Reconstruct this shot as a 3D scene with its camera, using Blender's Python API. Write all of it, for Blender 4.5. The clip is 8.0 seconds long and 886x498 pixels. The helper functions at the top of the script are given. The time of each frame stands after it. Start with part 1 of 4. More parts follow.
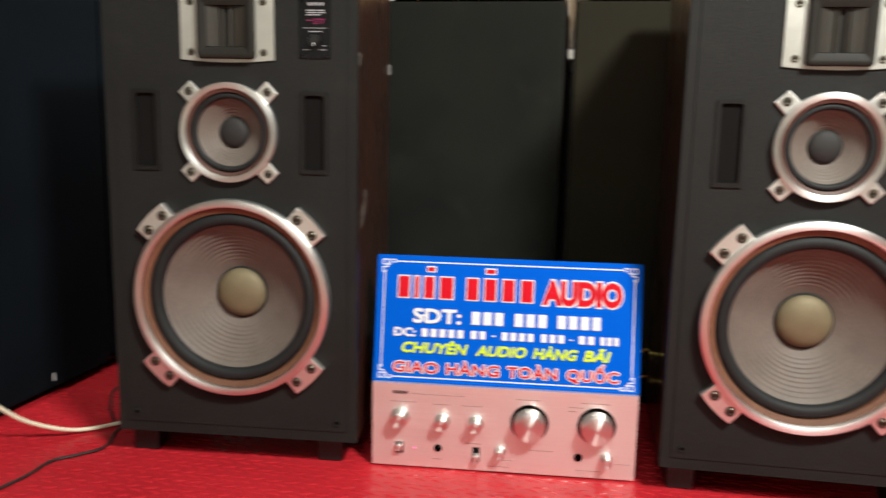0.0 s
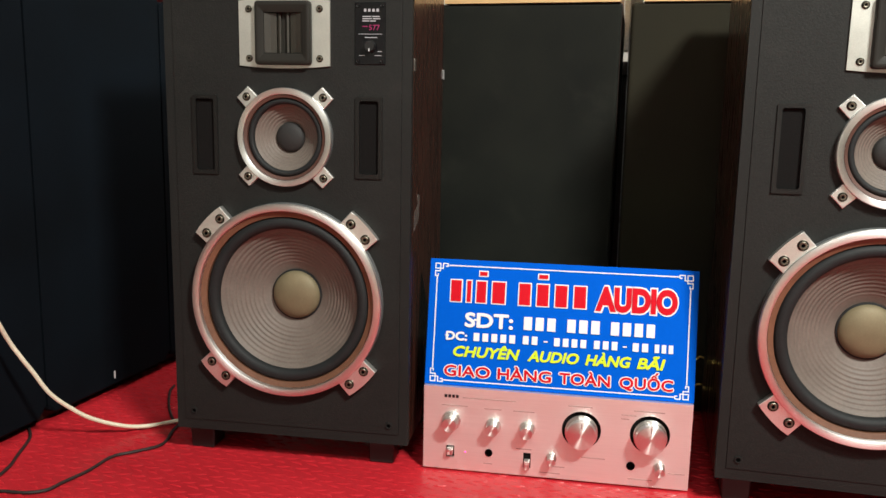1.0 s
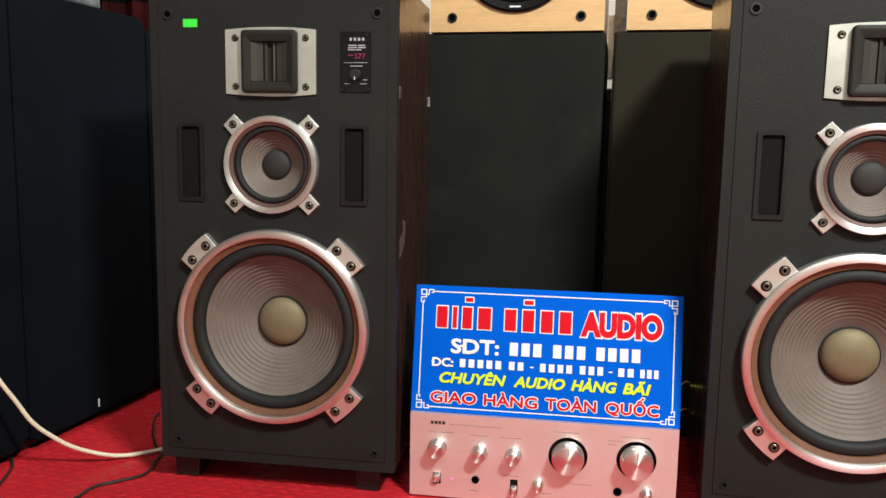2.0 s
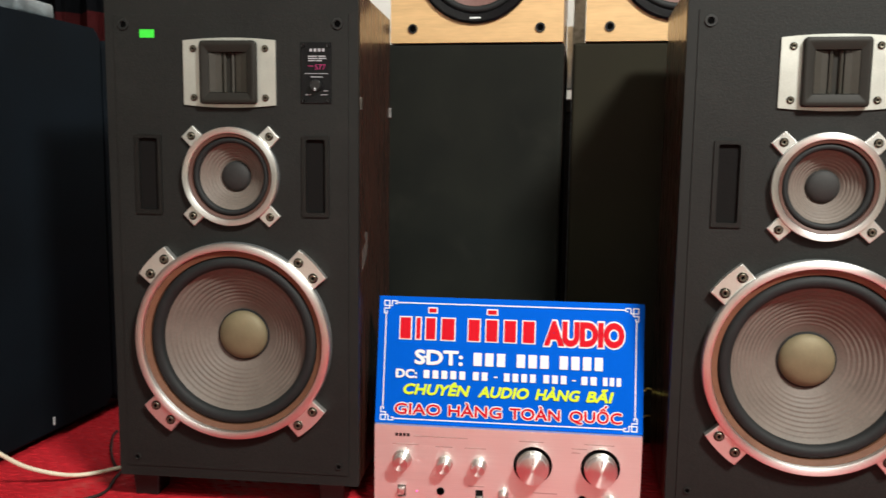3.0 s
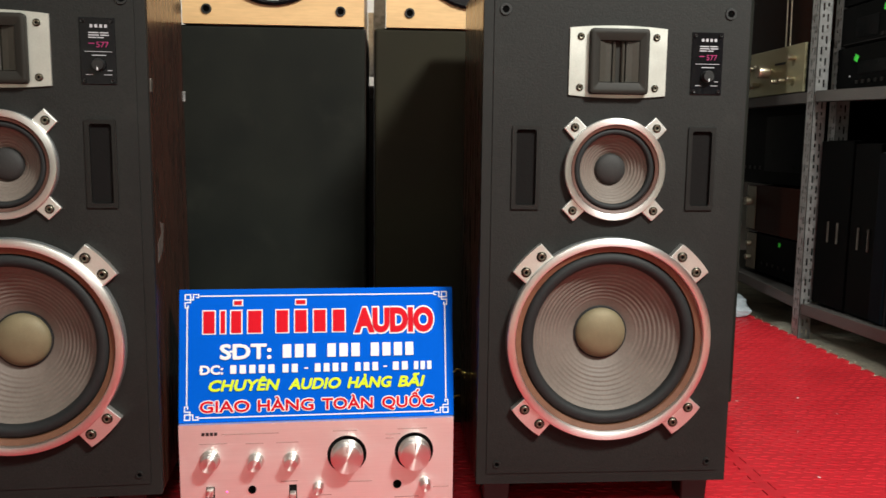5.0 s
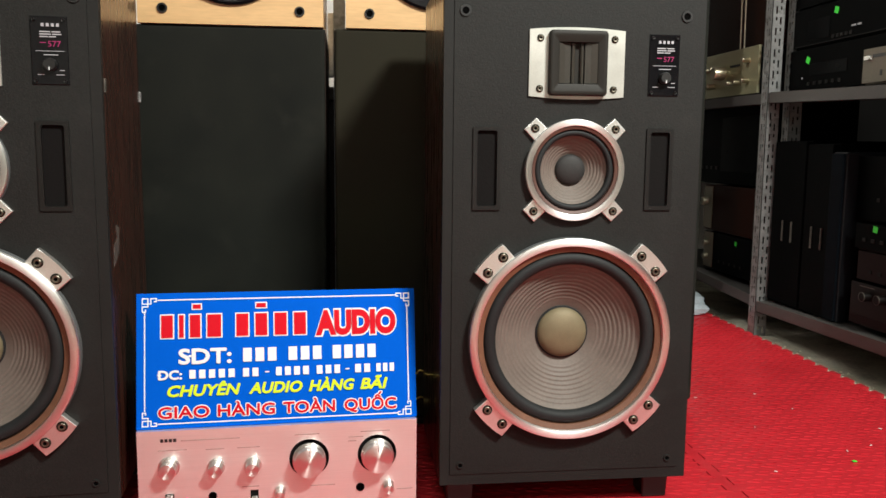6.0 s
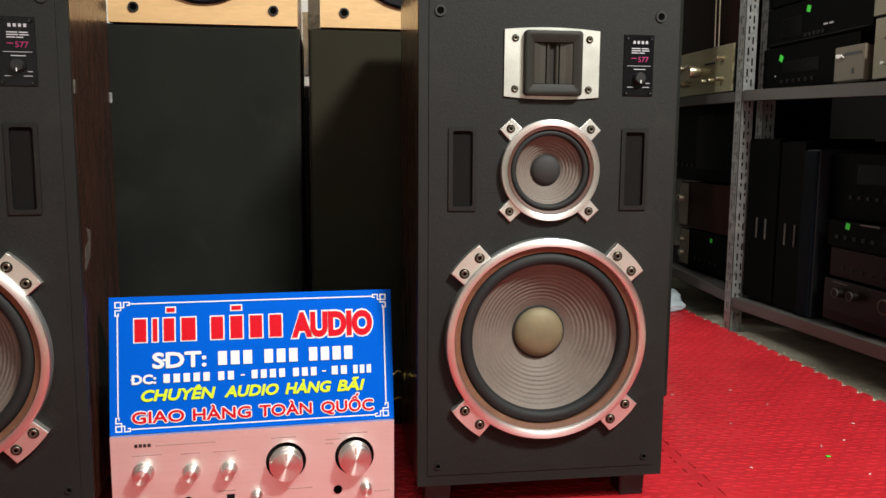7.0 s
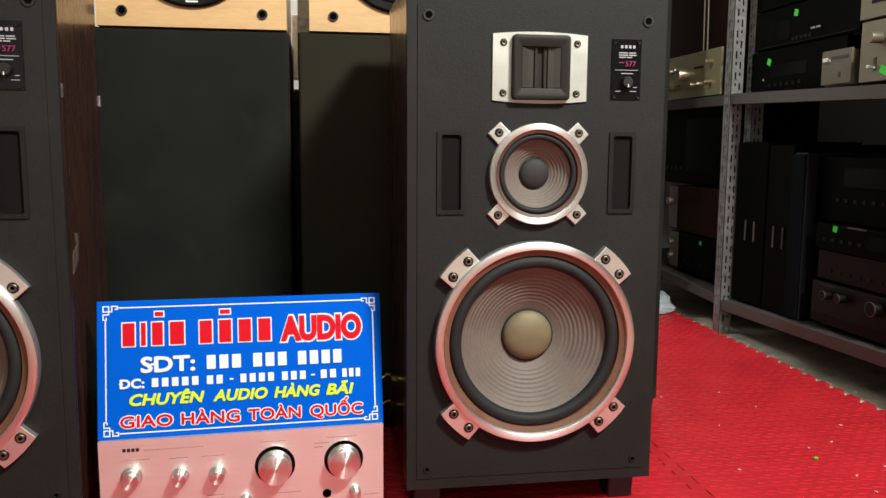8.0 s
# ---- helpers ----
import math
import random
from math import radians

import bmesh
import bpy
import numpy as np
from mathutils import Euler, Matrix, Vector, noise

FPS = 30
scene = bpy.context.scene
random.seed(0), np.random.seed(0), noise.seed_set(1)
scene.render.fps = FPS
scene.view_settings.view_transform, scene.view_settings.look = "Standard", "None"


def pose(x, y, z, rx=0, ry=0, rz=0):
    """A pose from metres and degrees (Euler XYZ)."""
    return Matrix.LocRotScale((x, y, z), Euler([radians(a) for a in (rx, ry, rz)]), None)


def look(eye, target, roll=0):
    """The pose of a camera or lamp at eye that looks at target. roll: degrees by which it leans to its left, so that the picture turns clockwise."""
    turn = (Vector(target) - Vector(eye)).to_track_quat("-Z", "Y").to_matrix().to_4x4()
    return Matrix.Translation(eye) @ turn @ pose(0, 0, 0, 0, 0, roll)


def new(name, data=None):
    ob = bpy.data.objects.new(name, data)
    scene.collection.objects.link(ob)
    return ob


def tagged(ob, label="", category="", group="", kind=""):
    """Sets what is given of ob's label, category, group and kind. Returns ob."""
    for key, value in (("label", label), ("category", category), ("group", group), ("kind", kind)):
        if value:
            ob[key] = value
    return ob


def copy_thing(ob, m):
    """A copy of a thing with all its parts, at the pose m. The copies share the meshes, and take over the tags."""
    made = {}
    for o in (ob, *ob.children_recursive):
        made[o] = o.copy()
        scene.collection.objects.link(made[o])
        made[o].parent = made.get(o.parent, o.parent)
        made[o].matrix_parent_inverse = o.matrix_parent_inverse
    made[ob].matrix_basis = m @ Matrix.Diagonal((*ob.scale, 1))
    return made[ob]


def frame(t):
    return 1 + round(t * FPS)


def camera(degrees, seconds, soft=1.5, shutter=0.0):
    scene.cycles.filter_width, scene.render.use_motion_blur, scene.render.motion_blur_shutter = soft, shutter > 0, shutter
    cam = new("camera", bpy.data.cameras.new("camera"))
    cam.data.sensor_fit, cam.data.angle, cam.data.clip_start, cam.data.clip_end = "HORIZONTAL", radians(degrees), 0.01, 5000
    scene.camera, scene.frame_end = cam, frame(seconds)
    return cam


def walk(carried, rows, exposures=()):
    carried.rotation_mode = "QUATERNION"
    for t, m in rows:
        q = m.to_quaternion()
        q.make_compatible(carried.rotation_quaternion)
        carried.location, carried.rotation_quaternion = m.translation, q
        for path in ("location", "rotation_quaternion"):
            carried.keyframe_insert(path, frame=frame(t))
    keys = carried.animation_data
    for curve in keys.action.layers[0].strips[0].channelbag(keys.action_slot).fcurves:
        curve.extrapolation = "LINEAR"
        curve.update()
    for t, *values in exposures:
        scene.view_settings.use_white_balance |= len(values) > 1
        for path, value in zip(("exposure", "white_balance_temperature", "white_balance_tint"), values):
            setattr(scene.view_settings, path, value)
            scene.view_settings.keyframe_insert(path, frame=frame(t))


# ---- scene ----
import collections
cam = camera(57.53, 8.0, soft=1.5, shutter=0.5)

# the walk: seconds, place, tilt, yaw, roll
PATH = [
    (0.0, 0.107, -1.225, 0.581, 80.560, 9.600, 1.211),
    (0.1, 0.107, -1.225, 0.582, 80.520, 11.400, 1.150),
    (0.2, 0.106, -1.225, 0.583, 80.522, 12.545, 1.090),
    (0.3, 0.106, -1.226, 0.584, 80.525, 12.965, 1.050),
    (0.5, 0.106, -1.226, 0.585, 80.529, 13.154, 1.010),
    (1.0, 0.102, -1.227, 0.586, 80.597, 13.148, 1.101),
    (1.5, 0.105, -1.230, 0.590, 81.353, 12.720, 1.056),
    (2.8, 0.109, -1.230, 0.589, 83.206, 10.803, 0.787),
    (3.0, 0.107, -1.228, 0.590, 83.113, 9.703, 0.744),
    (3.5, 0.105, -1.223, 0.589, 83.057, 5.228, 0.577),
    (4.0, 0.103, -1.218, 0.585, 83.051, 1.109, 0.498),
    (4.5, 0.105, -1.215, 0.585, 82.723, -1.971, 0.544),
    (5.0, 0.106, -1.214, 0.582, 82.604, -4.021, 0.638),
    (6.5, 0.107, -1.210, 0.583, 82.706, -7.625, 0.438),
    (7.0, 0.111, -1.208, 0.588, 82.483, -8.258, 0.359),
    (7.5, 0.114, -1.209, 0.588, 82.516, -8.746, 0.358),
    (8.0, 0.115, -1.211, 0.590, 82.661, -8.855, 0.355),
]
walk(cam, [(t, pose(x, y, z, rx, 0, rz) @ pose(0, 0, 0, 0, 0, roll)) for t, x, y, z, rx, rz, roll in PATH],
     exposures=[(0.0, 0.0), (8.0, 0.0)])

# ---- light: one warm-white ceiling lamp in front and to the right, two unseen ones added ----
world = bpy.data.worlds.new("world")
scene.world = world
world.use_nodes = True
world.node_tree.nodes["Background"].inputs[0].default_value = (1.0, 0.93, 0.85, 1)
world.node_tree.nodes["Background"].inputs[1].default_value = 0.004


def area_lamp(name, eye, target, power, w, h, colour):
    data = bpy.data.lights.new(name, "AREA")
    data.shape, data.size, data.size_y, data.energy, data.color = "RECTANGLE", w, h, power, colour
    ob = new(name, data)
    ob.matrix_world = look(eye, target)
    return ob


area_lamp("ceiling_lamp", (1.25, -1.54, 2.24), (0.2, 0.0, 0.3), 116, 0.42, 0.20, (0.965, 0.968, 0.900))
# second lamp, unseen, added as fill and to light the south wall
area_lamp("ceiling_lamp", (0.0, -2.6, 2.70), (0.0, -2.2, 0.0), 30, 1.2, 0.25, (0.965, 0.968, 0.900))

# unseen lamp added behind the tall speakers to brighten the white wall in gaps
area_lamp("added_wall_light", (-0.20, 0.80, 1.90), (-0.20, 1.34, 0.95), 18, 0.6, 0.1, (0.965, 0.968, 0.930))


# ---- materials ----
def mat(name, base, rough=0.5, metal=0.0, vary=0.15, scale=6.0, fine=0.1, fine_scale=180.0, bump=0.0, stretch=(1, 1, 1),
        rough_vary=0.08, coat=0.0, spec=0.5, second=None, turned=0.0):
    """A surface with stains at one scale and grain at another."""
    m = bpy.data.materials.new(name)
    m.use_nodes = True
    nt = m.node_tree
    p = nt.nodes["Principled BSDF"]
    co = nt.nodes.new("ShaderNodeTexCoord")
    mp = nt.nodes.new("ShaderNodeMapping")
    mp.inputs["Scale"].default_value = stretch
    nt.links.new(co.outputs["Object"], mp.inputs["Vector"])
    big, small = nt.nodes.new("ShaderNodeTexNoise"), nt.nodes.new("ShaderNodeTexNoise")
    big.inputs["Scale"].default_value, big.inputs["Detail"].default_value = scale, 5
    small.inputs["Scale"].default_value, small.inputs["Detail"].default_value = fine_scale, 3
    for n in (big, small):
        nt.links.new(mp.outputs[0], n.inputs["Vector"])
    ramp = nt.nodes.new("ShaderNodeMix")
    ramp.data_type = "RGBA"
    lo = second or tuple(c * (1 - vary) for c in base)
    hi = tuple(min(1, c * (1 + vary)) for c in base)
    ramp.inputs["A"].default_value, ramp.inputs["B"].default_value = (*lo, 1), (*hi, 1)
    rr = nt.nodes.new("ShaderNodeMapRange")
    rr.inputs["From Min"].default_value, rr.inputs["From Max"].default_value = 0.3, 0.7
    nt.links.new(big.outputs["Fac"], rr.inputs["Value"])
    nt.links.new(rr.outputs[0], ramp.inputs["Factor"])
    grain = nt.nodes.new("ShaderNodeMix")
    grain.data_type, grain.blend_type = "RGBA", "MULTIPLY"
    grain.inputs["Factor"].default_value = 1.0
    g2 = nt.nodes.new("ShaderNodeMapRange")
    g2.inputs["From Min"].default_value, g2.inputs["From Max"].default_value = 0.3, 0.7
    g2.inputs["To Min"].default_value, g2.inputs["To Max"].default_value = 1 - fine, 1.0 + fine
    nt.links.new(small.outputs["Fac"], g2.inputs["Value"])
    nt.links.new(ramp.outputs["Result"], grain.inputs["A"])
    nt.links.new(g2.outputs[0], grain.inputs["B"])
    nt.links.new(grain.outputs["Result"], p.inputs["Base Color"])
    r2 = nt.nodes.new("ShaderNodeMapRange")
    r2.inputs["To Min"].default_value, r2.inputs["To Max"].default_value = max(0.02, rough - rough_vary), min(1, rough + rough_vary)
    nt.links.new(big.outputs["Fac"], r2.inputs["Value"])
    nt.links.new(r2.outputs[0], p.inputs["Roughness"])
    p.inputs["Metallic"].default_value = metal
    p.inputs["Coat Weight"].default_value = coat
    p.inputs["Coat Roughness"].default_value = 0.08
    p.inputs["Specular IOR Level"].default_value = spec
    if turned:
        tan = nt.nodes.new("ShaderNodeTangent")
        tan.direction_type, tan.axis = "RADIAL", "Y"
        nt.links.new(tan.outputs[0], p.inputs["Tangent"])
        p.inputs["Anisotropic"].default_value = turned
        p.inputs["Anisotropic Rotation"].default_value = 0.25
    if bump:
        b = nt.nodes.new("ShaderNodeBump")
        b.inputs["Strength"].default_value, b.inputs["Distance"].default_value = bump, 0.001
        nt.links.new(small.outputs["Fac"], b.inputs["Height"])
        nt.links.new(b.outputs[0], p.inputs["Normal"])
    return m


def dusty(m, colour, scale, lo, hi, amount):
    """Lays uneven patches of pale dust over a surface."""
    nt = m.node_tree
    p = nt.nodes["Principled BSDF"]
    under = p.inputs["Base Color"].links[0].from_socket
    n, k, mix = nt.nodes.new("ShaderNodeTexNoise"), nt.nodes.new("ShaderNodeMapRange"), nt.nodes.new("ShaderNodeMix")
    n.inputs["Scale"].default_value, n.inputs["Detail"].default_value, n.inputs["Roughness"].default_value = scale, 6, 0.62
    nt.links.new(nt.nodes["Texture Coordinate"].outputs["Object"], n.inputs["Vector"])
    k.inputs["From Min"].default_value, k.inputs["From Max"].default_value, k.inputs["To Max"].default_value = lo, hi, amount
    nt.links.new(n.outputs["Fac"], k.inputs["Value"])
    mix.data_type = "RGBA"
    mix.inputs["B"].default_value = (*colour, 1)
    nt.links.new(k.outputs[0], mix.inputs["Factor"])
    nt.links.new(under, mix.inputs["A"])
    nt.links.new(mix.outputs["Result"], p.inputs["Base Color"])


def glow(name, colour, strength):
    m = bpy.data.materials.new(name)
    m.use_nodes = True
    p = m.node_tree.nodes["Principled BSDF"]
    p.inputs["Base Color"].default_value = (*colour, 1)
    p.inputs["Emission Color"].default_value = (*colour, 1)
    p.inputs["Emission Strength"].default_value = strength
    return m


VINYL = mat("charcoal_vinyl", (0.0110, 0.0114, 0.0105), 0.67, vary=0.14, scale=9, fine=0.25, fine_scale=420, bump=0.35, spec=0.25)
WALNUT = mat("walnut_veneer", (0.038, 0.0125, 0.0078), 0.28, vary=0.30, scale=16, fine=0.25, fine_scale=70, stretch=(6, 6, 0.5), coat=0.35, second=(0.018, 0.0062, 0.0045))
BLACK = mat("black_plastic", (0.009, 0.009, 0.009), 0.45, vary=0.2, fine=0.15, fine_scale=500, bump=0.1)
GLOSSBLACK = mat("gloss_black_plate", (0.005, 0.005, 0.006), 0.16, vary=0.2, fine=0.05, spec=0.3)
PORT = mat("port_black", (0.0034, 0.0030, 0.0029), 0.9, vary=0.3, fine_scale=300, bump=0.3, spec=0.2)
PORT_FRAME = mat("satin_black_port_frame", (0.0062, 0.0060, 0.0056), 0.45, vary=0.2, fine=0.15, fine_scale=500, bump=0.1, spec=0.35)
ALU = mat("spun_aluminium", (0.82, 0.81, 0.79), 0.41, 1.0, vary=0.04, scale=20, fine=0.03, fine_scale=300, rough_vary=0.03, turned=0.75)
CAST = mat("satin_cast_aluminium", (0.76, 0.75, 0.72), 0.36, 0.9, vary=0.06, scale=30, fine=0.06, fine_scale=600, bump=0.10)
PLATE = mat("satin_silver_plate", (0.60, 0.605, 0.555), 0.40, 0.75, vary=0.05, scale=25, fine=0.05, fine_scale=500, bump=0.08)
GASKET = mat("grey_gasket", (0.075, 0.08, 0.08), 0.6, vary=0.1)
COPPER = mat("brown_gasket_ring", (0.135, 0.060, 0.033), 0.5, vary=0.15, scale=30)
RUST = mat("dull_red_brown_gasket", (0.080, 0.036, 0.026), 0.55, vary=0.15, scale=30)
RUBBER = mat("black_rubber_surround", (0.012, 0.0135, 0.0140), 0.65, vary=0.15, scale=20, fine=0.1, spec=0.3)
CONE = mat("grey_pulp_cone", (0.138, 0.113, 0.096), 0.58, vary=0.10, scale=24, fine=0.08, fine_scale=260, bump=0.06, spec=0.35)
CAP_GOLD = mat("bronze_dust_cap", (0.175, 0.145, 0.085), 0.6, 0.2, vary=0.12, scale=30, fine=0.05, fine_scale=500, bump=0.05, spec=0.35)
CAP_BLACK = mat("black_dust_cap", (0.014, 0.0135, 0.013), 0.70, vary=0.15, fine=0.2, fine_scale=500, bump=0.2)
SCREW = mat("dark_screw_steel", (0.15, 0.135, 0.105), 0.40, 0.9, vary=0.3, scale=260)
# near-black for sockets and peg holes whose shallow shapes hold no shade
SOCKET = mat("screw_socket", (0.0015, 0.0015, 0.0015), 0.8, spec=0.02)
WHITE_INK = mat("white_print", (0.77, 0.81, 0.81), 0.5, vary=0.03, fine=0.02, spec=0.2)
GREY_INK = mat("grey_print", (0.36, 0.36, 0.38), 0.5, vary=0.05, spec=0.2)
PINK_INK = mat("magenta_print", (0.27, 0.025, 0.10), 0.5, vary=0.05, spec=0.2)
GREEN = mat("green_sticker_paper", (0.045, 0.75, 0.05), 0.6, vary=0.05, fine=0.04)
SMUDGE = mat("torn_pale_sticker", (0.065, 0.054, 0.045), 0.7, vary=0.5, scale=90)
BLUE = mat("blue_sign_vinyl", (0.0003, 0.100, 0.59), 0.5, vary=0.04, scale=5, fine=0.02, spec=0.03)
RED_INK = mat("red_print", (0.56, 0.005, 0.016), 0.45, vary=0.04, fine=0.02, spec=0.15)
YELLOW_INK = mat("yellow_print", (0.60, 0.80, 0.03), 0.45, vary=0.04, fine=0.02, spec=0.15)
FACE = mat("brushed_aluminium_face", (0.88, 0.83, 0.80), 0.36, 0.74, vary=0.03, scale=4, fine=0.04, fine_scale=260, bump=0.08, stretch=(0.04, 1, 3))
KNOB = mat("turned_aluminium_knob", (0.86, 0.84, 0.81), 0.36, 1.0, vary=0.03, scale=40, fine=0.02, fine_scale=400, rough_vary=0.02, turned=0.95)
CASE = mat("amplifier_case", (0.0045, 0.0042, 0.0040), 0.6, vary=0.15, fine=0.2, fine_scale=400, bump=0.2, spec=0.1)
INK = mat("engraved_grey_print", (0.36, 0.24, 0.22), 0.6, vary=0.1)
CLOTH = mat("black_grille_cloth", (0.0082, 0.0089, 0.0068), 0.85, vary=0.40, scale=7, fine=0.35, fine_scale=700, bump=0.5, second=(0.0050, 0.0060, 0.0048), spec=0.2)
CLOTH_B = mat("brown_black_grille_cloth", (0.0150, 0.0132, 0.0066), 0.85, vary=0.2, scale=5, fine=0.35, fine_scale=700, bump=0.5, spec=0.25)
NAVY = mat("navy_speaker_cloth", (0.0020, 0.0040, 0.0064), 0.9, vary=0.4, scale=4, fine=0.4, fine_scale=600, bump=0.5, spec=0.08)
DARKWOOD = mat("dark_cabinet_wood", (0.014, 0.0065, 0.0042), 0.45, vary=0.4, scale=14, stretch=(5, 5, 0.5), spec=0.3)
MAPLE = mat("light_maple_front", (0.62, 0.40, 0.19), 0.38, vary=0.10, scale=8, fine=0.08, fine_scale=50, stretch=(0.6, 4, 5), coat=0.2)
MAT_RED = mat("red_foam_mat", (0.485, 0.018, 0.027), 0.36, vary=0.10, scale=7, fine=0.06, fine_scale=300, bump=0.15, second=(0.41, 0.0155, 0.023))
TREAD = mat("red_foam_tread", (0.50, 0.019, 0.028), 0.27, vary=0.08, scale=9, fine=0.05, fine_scale=300, bump=0.1)
CONCRETE = mat("stained_pale_concrete", (0.56, 0.53, 0.42), 0.75, vary=0.12, scale=5, fine=0.15, fine_scale=90, bump=0.3, second=(0.46, 0.43, 0.33))
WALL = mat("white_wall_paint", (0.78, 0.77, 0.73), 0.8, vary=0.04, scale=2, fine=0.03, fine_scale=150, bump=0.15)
# unseen west wall and ceiling, set dark to cut bounced light
WALL_DIM = mat("low_bounce_wall", (0.22, 0.21, 0.20), 0.85, vary=0.12, scale=2, fine=0.05, fine_scale=150, bump=0.15)
CURTAIN_BLACK = mat("blue_black_curtain", (0.0045, 0.005, 0.0065), 0.9, vary=0.3, scale=9, fine=0.2, fine_scale=300, bump=0.3, spec=0.1)
CURTAIN = mat("dark_red_curtain", (0.060, 0.007, 0.008), 0.85, vary=0.3, scale=9, fine=0.2, fine_scale=300, bump=0.3, spec=0.15)
GALV = mat("galvanised_steel", (0.29, 0.295, 0.29), 0.42, 0.55, vary=0.15, scale=25, fine=0.12, fine_scale=250, bump=0.1)
SHELF_GREY = mat("grey_shelf_enamel", (0.064, 0.060, 0.056), 0.5, vary=0.12, scale=8, fine=0.1, fine_scale=250, spec=0.35)
CHAMP = mat("champagne_face", (0.175, 0.157, 0.112), 0.45, 0.5, vary=0.06, scale=6, fine=0.05)
# lit copies of the champagne metal, the light they catch put into the colour
BEIGE_KNOB = mat("lit_champagne_knob", (0.62, 0.55, 0.40), 0.3, 0.9, vary=0.05)
CHAMP_LIT = mat("lit_champagne_face", (0.50, 0.47, 0.29), 0.42, 0.5, vary=0.05, scale=6, fine=0.05)
WORN = mat("worn_metal", (0.085, 0.078, 0.066), 0.5, 0.5, vary=0.3, scale=60)
FIN = mat("brown_grey_horn_fin", (0.029, 0.026, 0.020), 0.42, vary=0.15)
GREY_CONE = mat("red_brown_woofer_cone", (0.16, 0.085, 0.075), 0.5, vary=0.12, scale=30)
HORN = mat("dark_grey_moulded_horn", (0.016, 0.0148, 0.0122), 0.58, vary=0.15, fine=0.15, fine_scale=500, bump=0.1, spec=0.2)
# near-black wall colour stands in for the shade behind the rack
WALL_DARK = mat("shade_dark_wall", (0.012, 0.0105, 0.0095), 0.85, vary=0.2, scale=2)
BEIGE = mat("beige_face", (0.125, 0.105, 0.074), 0.5, 0.2, vary=0.08)
# rack blacks kept extra low to put the rack's shade into the colour
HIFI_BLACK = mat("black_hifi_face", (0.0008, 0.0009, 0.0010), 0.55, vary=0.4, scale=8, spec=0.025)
HIFI_RED = mat("dark_red_hifi_case", (0.0065, 0.0012, 0.0012), 0.55, vary=0.25, scale=8, spec=0.1)
HIFI_BROWN = mat("dark_brown_hifi_face", (0.0042, 0.0027, 0.0023), 0.5, vary=0.2, scale=8, spec=0.12)
WOODCASE = mat("red_brown_wood_case", (0.017, 0.0040, 0.0018), 0.55, vary=0.3, scale=10, stretch=(1, 5, 5), second=(0.015, 0.004, 0.002), spec=0.08)
CABLE_W = mat("cream_cable", (0.72, 0.66, 0.50), 0.45, vary=0.06, scale=20)
CABLE_K = mat("black_cable", (0.018, 0.014, 0.013), 0.5, vary=0.2)
BAG = mat("pale_plastic_bag", (0.40, 0.46, 0.50), 0.4, vary=0.12, scale=30, fine=0.1, fine_scale=200)
PACKET = mat("dull_grey_packet", (0.105, 0.125, 0.135), 0.35, vary=0.4, scale=40, fine=0.15, fine_scale=200)
STRIP_WHITE = mat("bright_strip_white", (0.80, 0.80, 0.77), 0.5, vary=0.12, scale=60)
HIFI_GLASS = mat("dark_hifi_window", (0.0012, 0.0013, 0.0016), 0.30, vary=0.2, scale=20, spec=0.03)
GRIT = mat("pale_floor_grit", (0.70, 0.66, 0.52), 0.8, vary=0.35, scale=60)
DUST = mat("paper_scrap", (0.75, 0.7, 0.66), 0.7)


dusty(CLOTH, (0.024, 0.024, 0.019), 9.0, 0.55, 0.78, 0.55)
dusty(CLOTH_B, (0.030, 0.027, 0.018), 8.0, 0.56, 0.80, 0.4)
dusty(VINYL, (0.030, 0.029, 0.026), 14.0, 0.58, 0.82, 0.35)
dusty(CONCRETE, (0.12, 0.11, 0.075), 11.0, 0.50, 0.70, 0.7)
dusty(GALV, (0.08, 0.078, 0.070), 45.0, 0.52, 0.66, 0.6)


# ---- building helpers ----
def mesh_of(name, bm, material, smooth=False):
    bmesh.ops.recalc_face_normals(bm, faces=bm.faces)
    me = bpy.data.meshes.new(name)
    bm.to_mesh(me)
    bm.free()
    me.materials.append(material)
    if smooth:
        for f in me.polygons:
            f.use_smooth = True
        me.set_sharp_from_angle(angle=radians(38))
    return me


def part(name, bm, material, parent, label="", smooth=False, kind=""):
    """One mesh under a thing or under a part of it."""
    ob = new(name, mesh_of(name, bm, material, smooth))
    ob.parent = parent
    return tagged(ob, label, kind=kind)


def thing(name, m, label, category, group="", kind=""):
    ob = new(name)
    ob.empty_display_size = 0.05
    ob.matrix_basis = m
    return tagged(ob, label, category, group, kind)


def shared(ob, m):
    """A part that repeats another one of the same thing, on the same mesh."""
    o = new(ob.name.split(".")[0], ob.data)
    o.parent = ob.parent
    o.matrix_basis = m
    return o


def box(x0, x1, y0, y1, z0, z1, bevel=0.0, seg=2, bm=None, top=1.0):
    """A block; top: how wide its upper side is in proportion to its lower one."""
    own = bm is None
    bm = bmesh.new() if own else bm
    vs = bmesh.ops.create_cube(bm, size=1)["verts"]
    for v in vs:
        k = top if v.co.z > 0 else 1.0
        v.co = Vector(((x0 + x1) / 2 + v.co.x * (x1 - x0) * k, (y0 + y1) / 2 + v.co.y * (y1 - y0) * k, (z0 + z1) / 2 + v.co.z * (z1 - z0)))
    if bevel:
        es = list({e for v in vs for e in v.link_edges})
        bmesh.ops.bevel(bm, geom=es, offset=bevel, segments=seg, profile=0.5, affect="EDGES")
    return bm


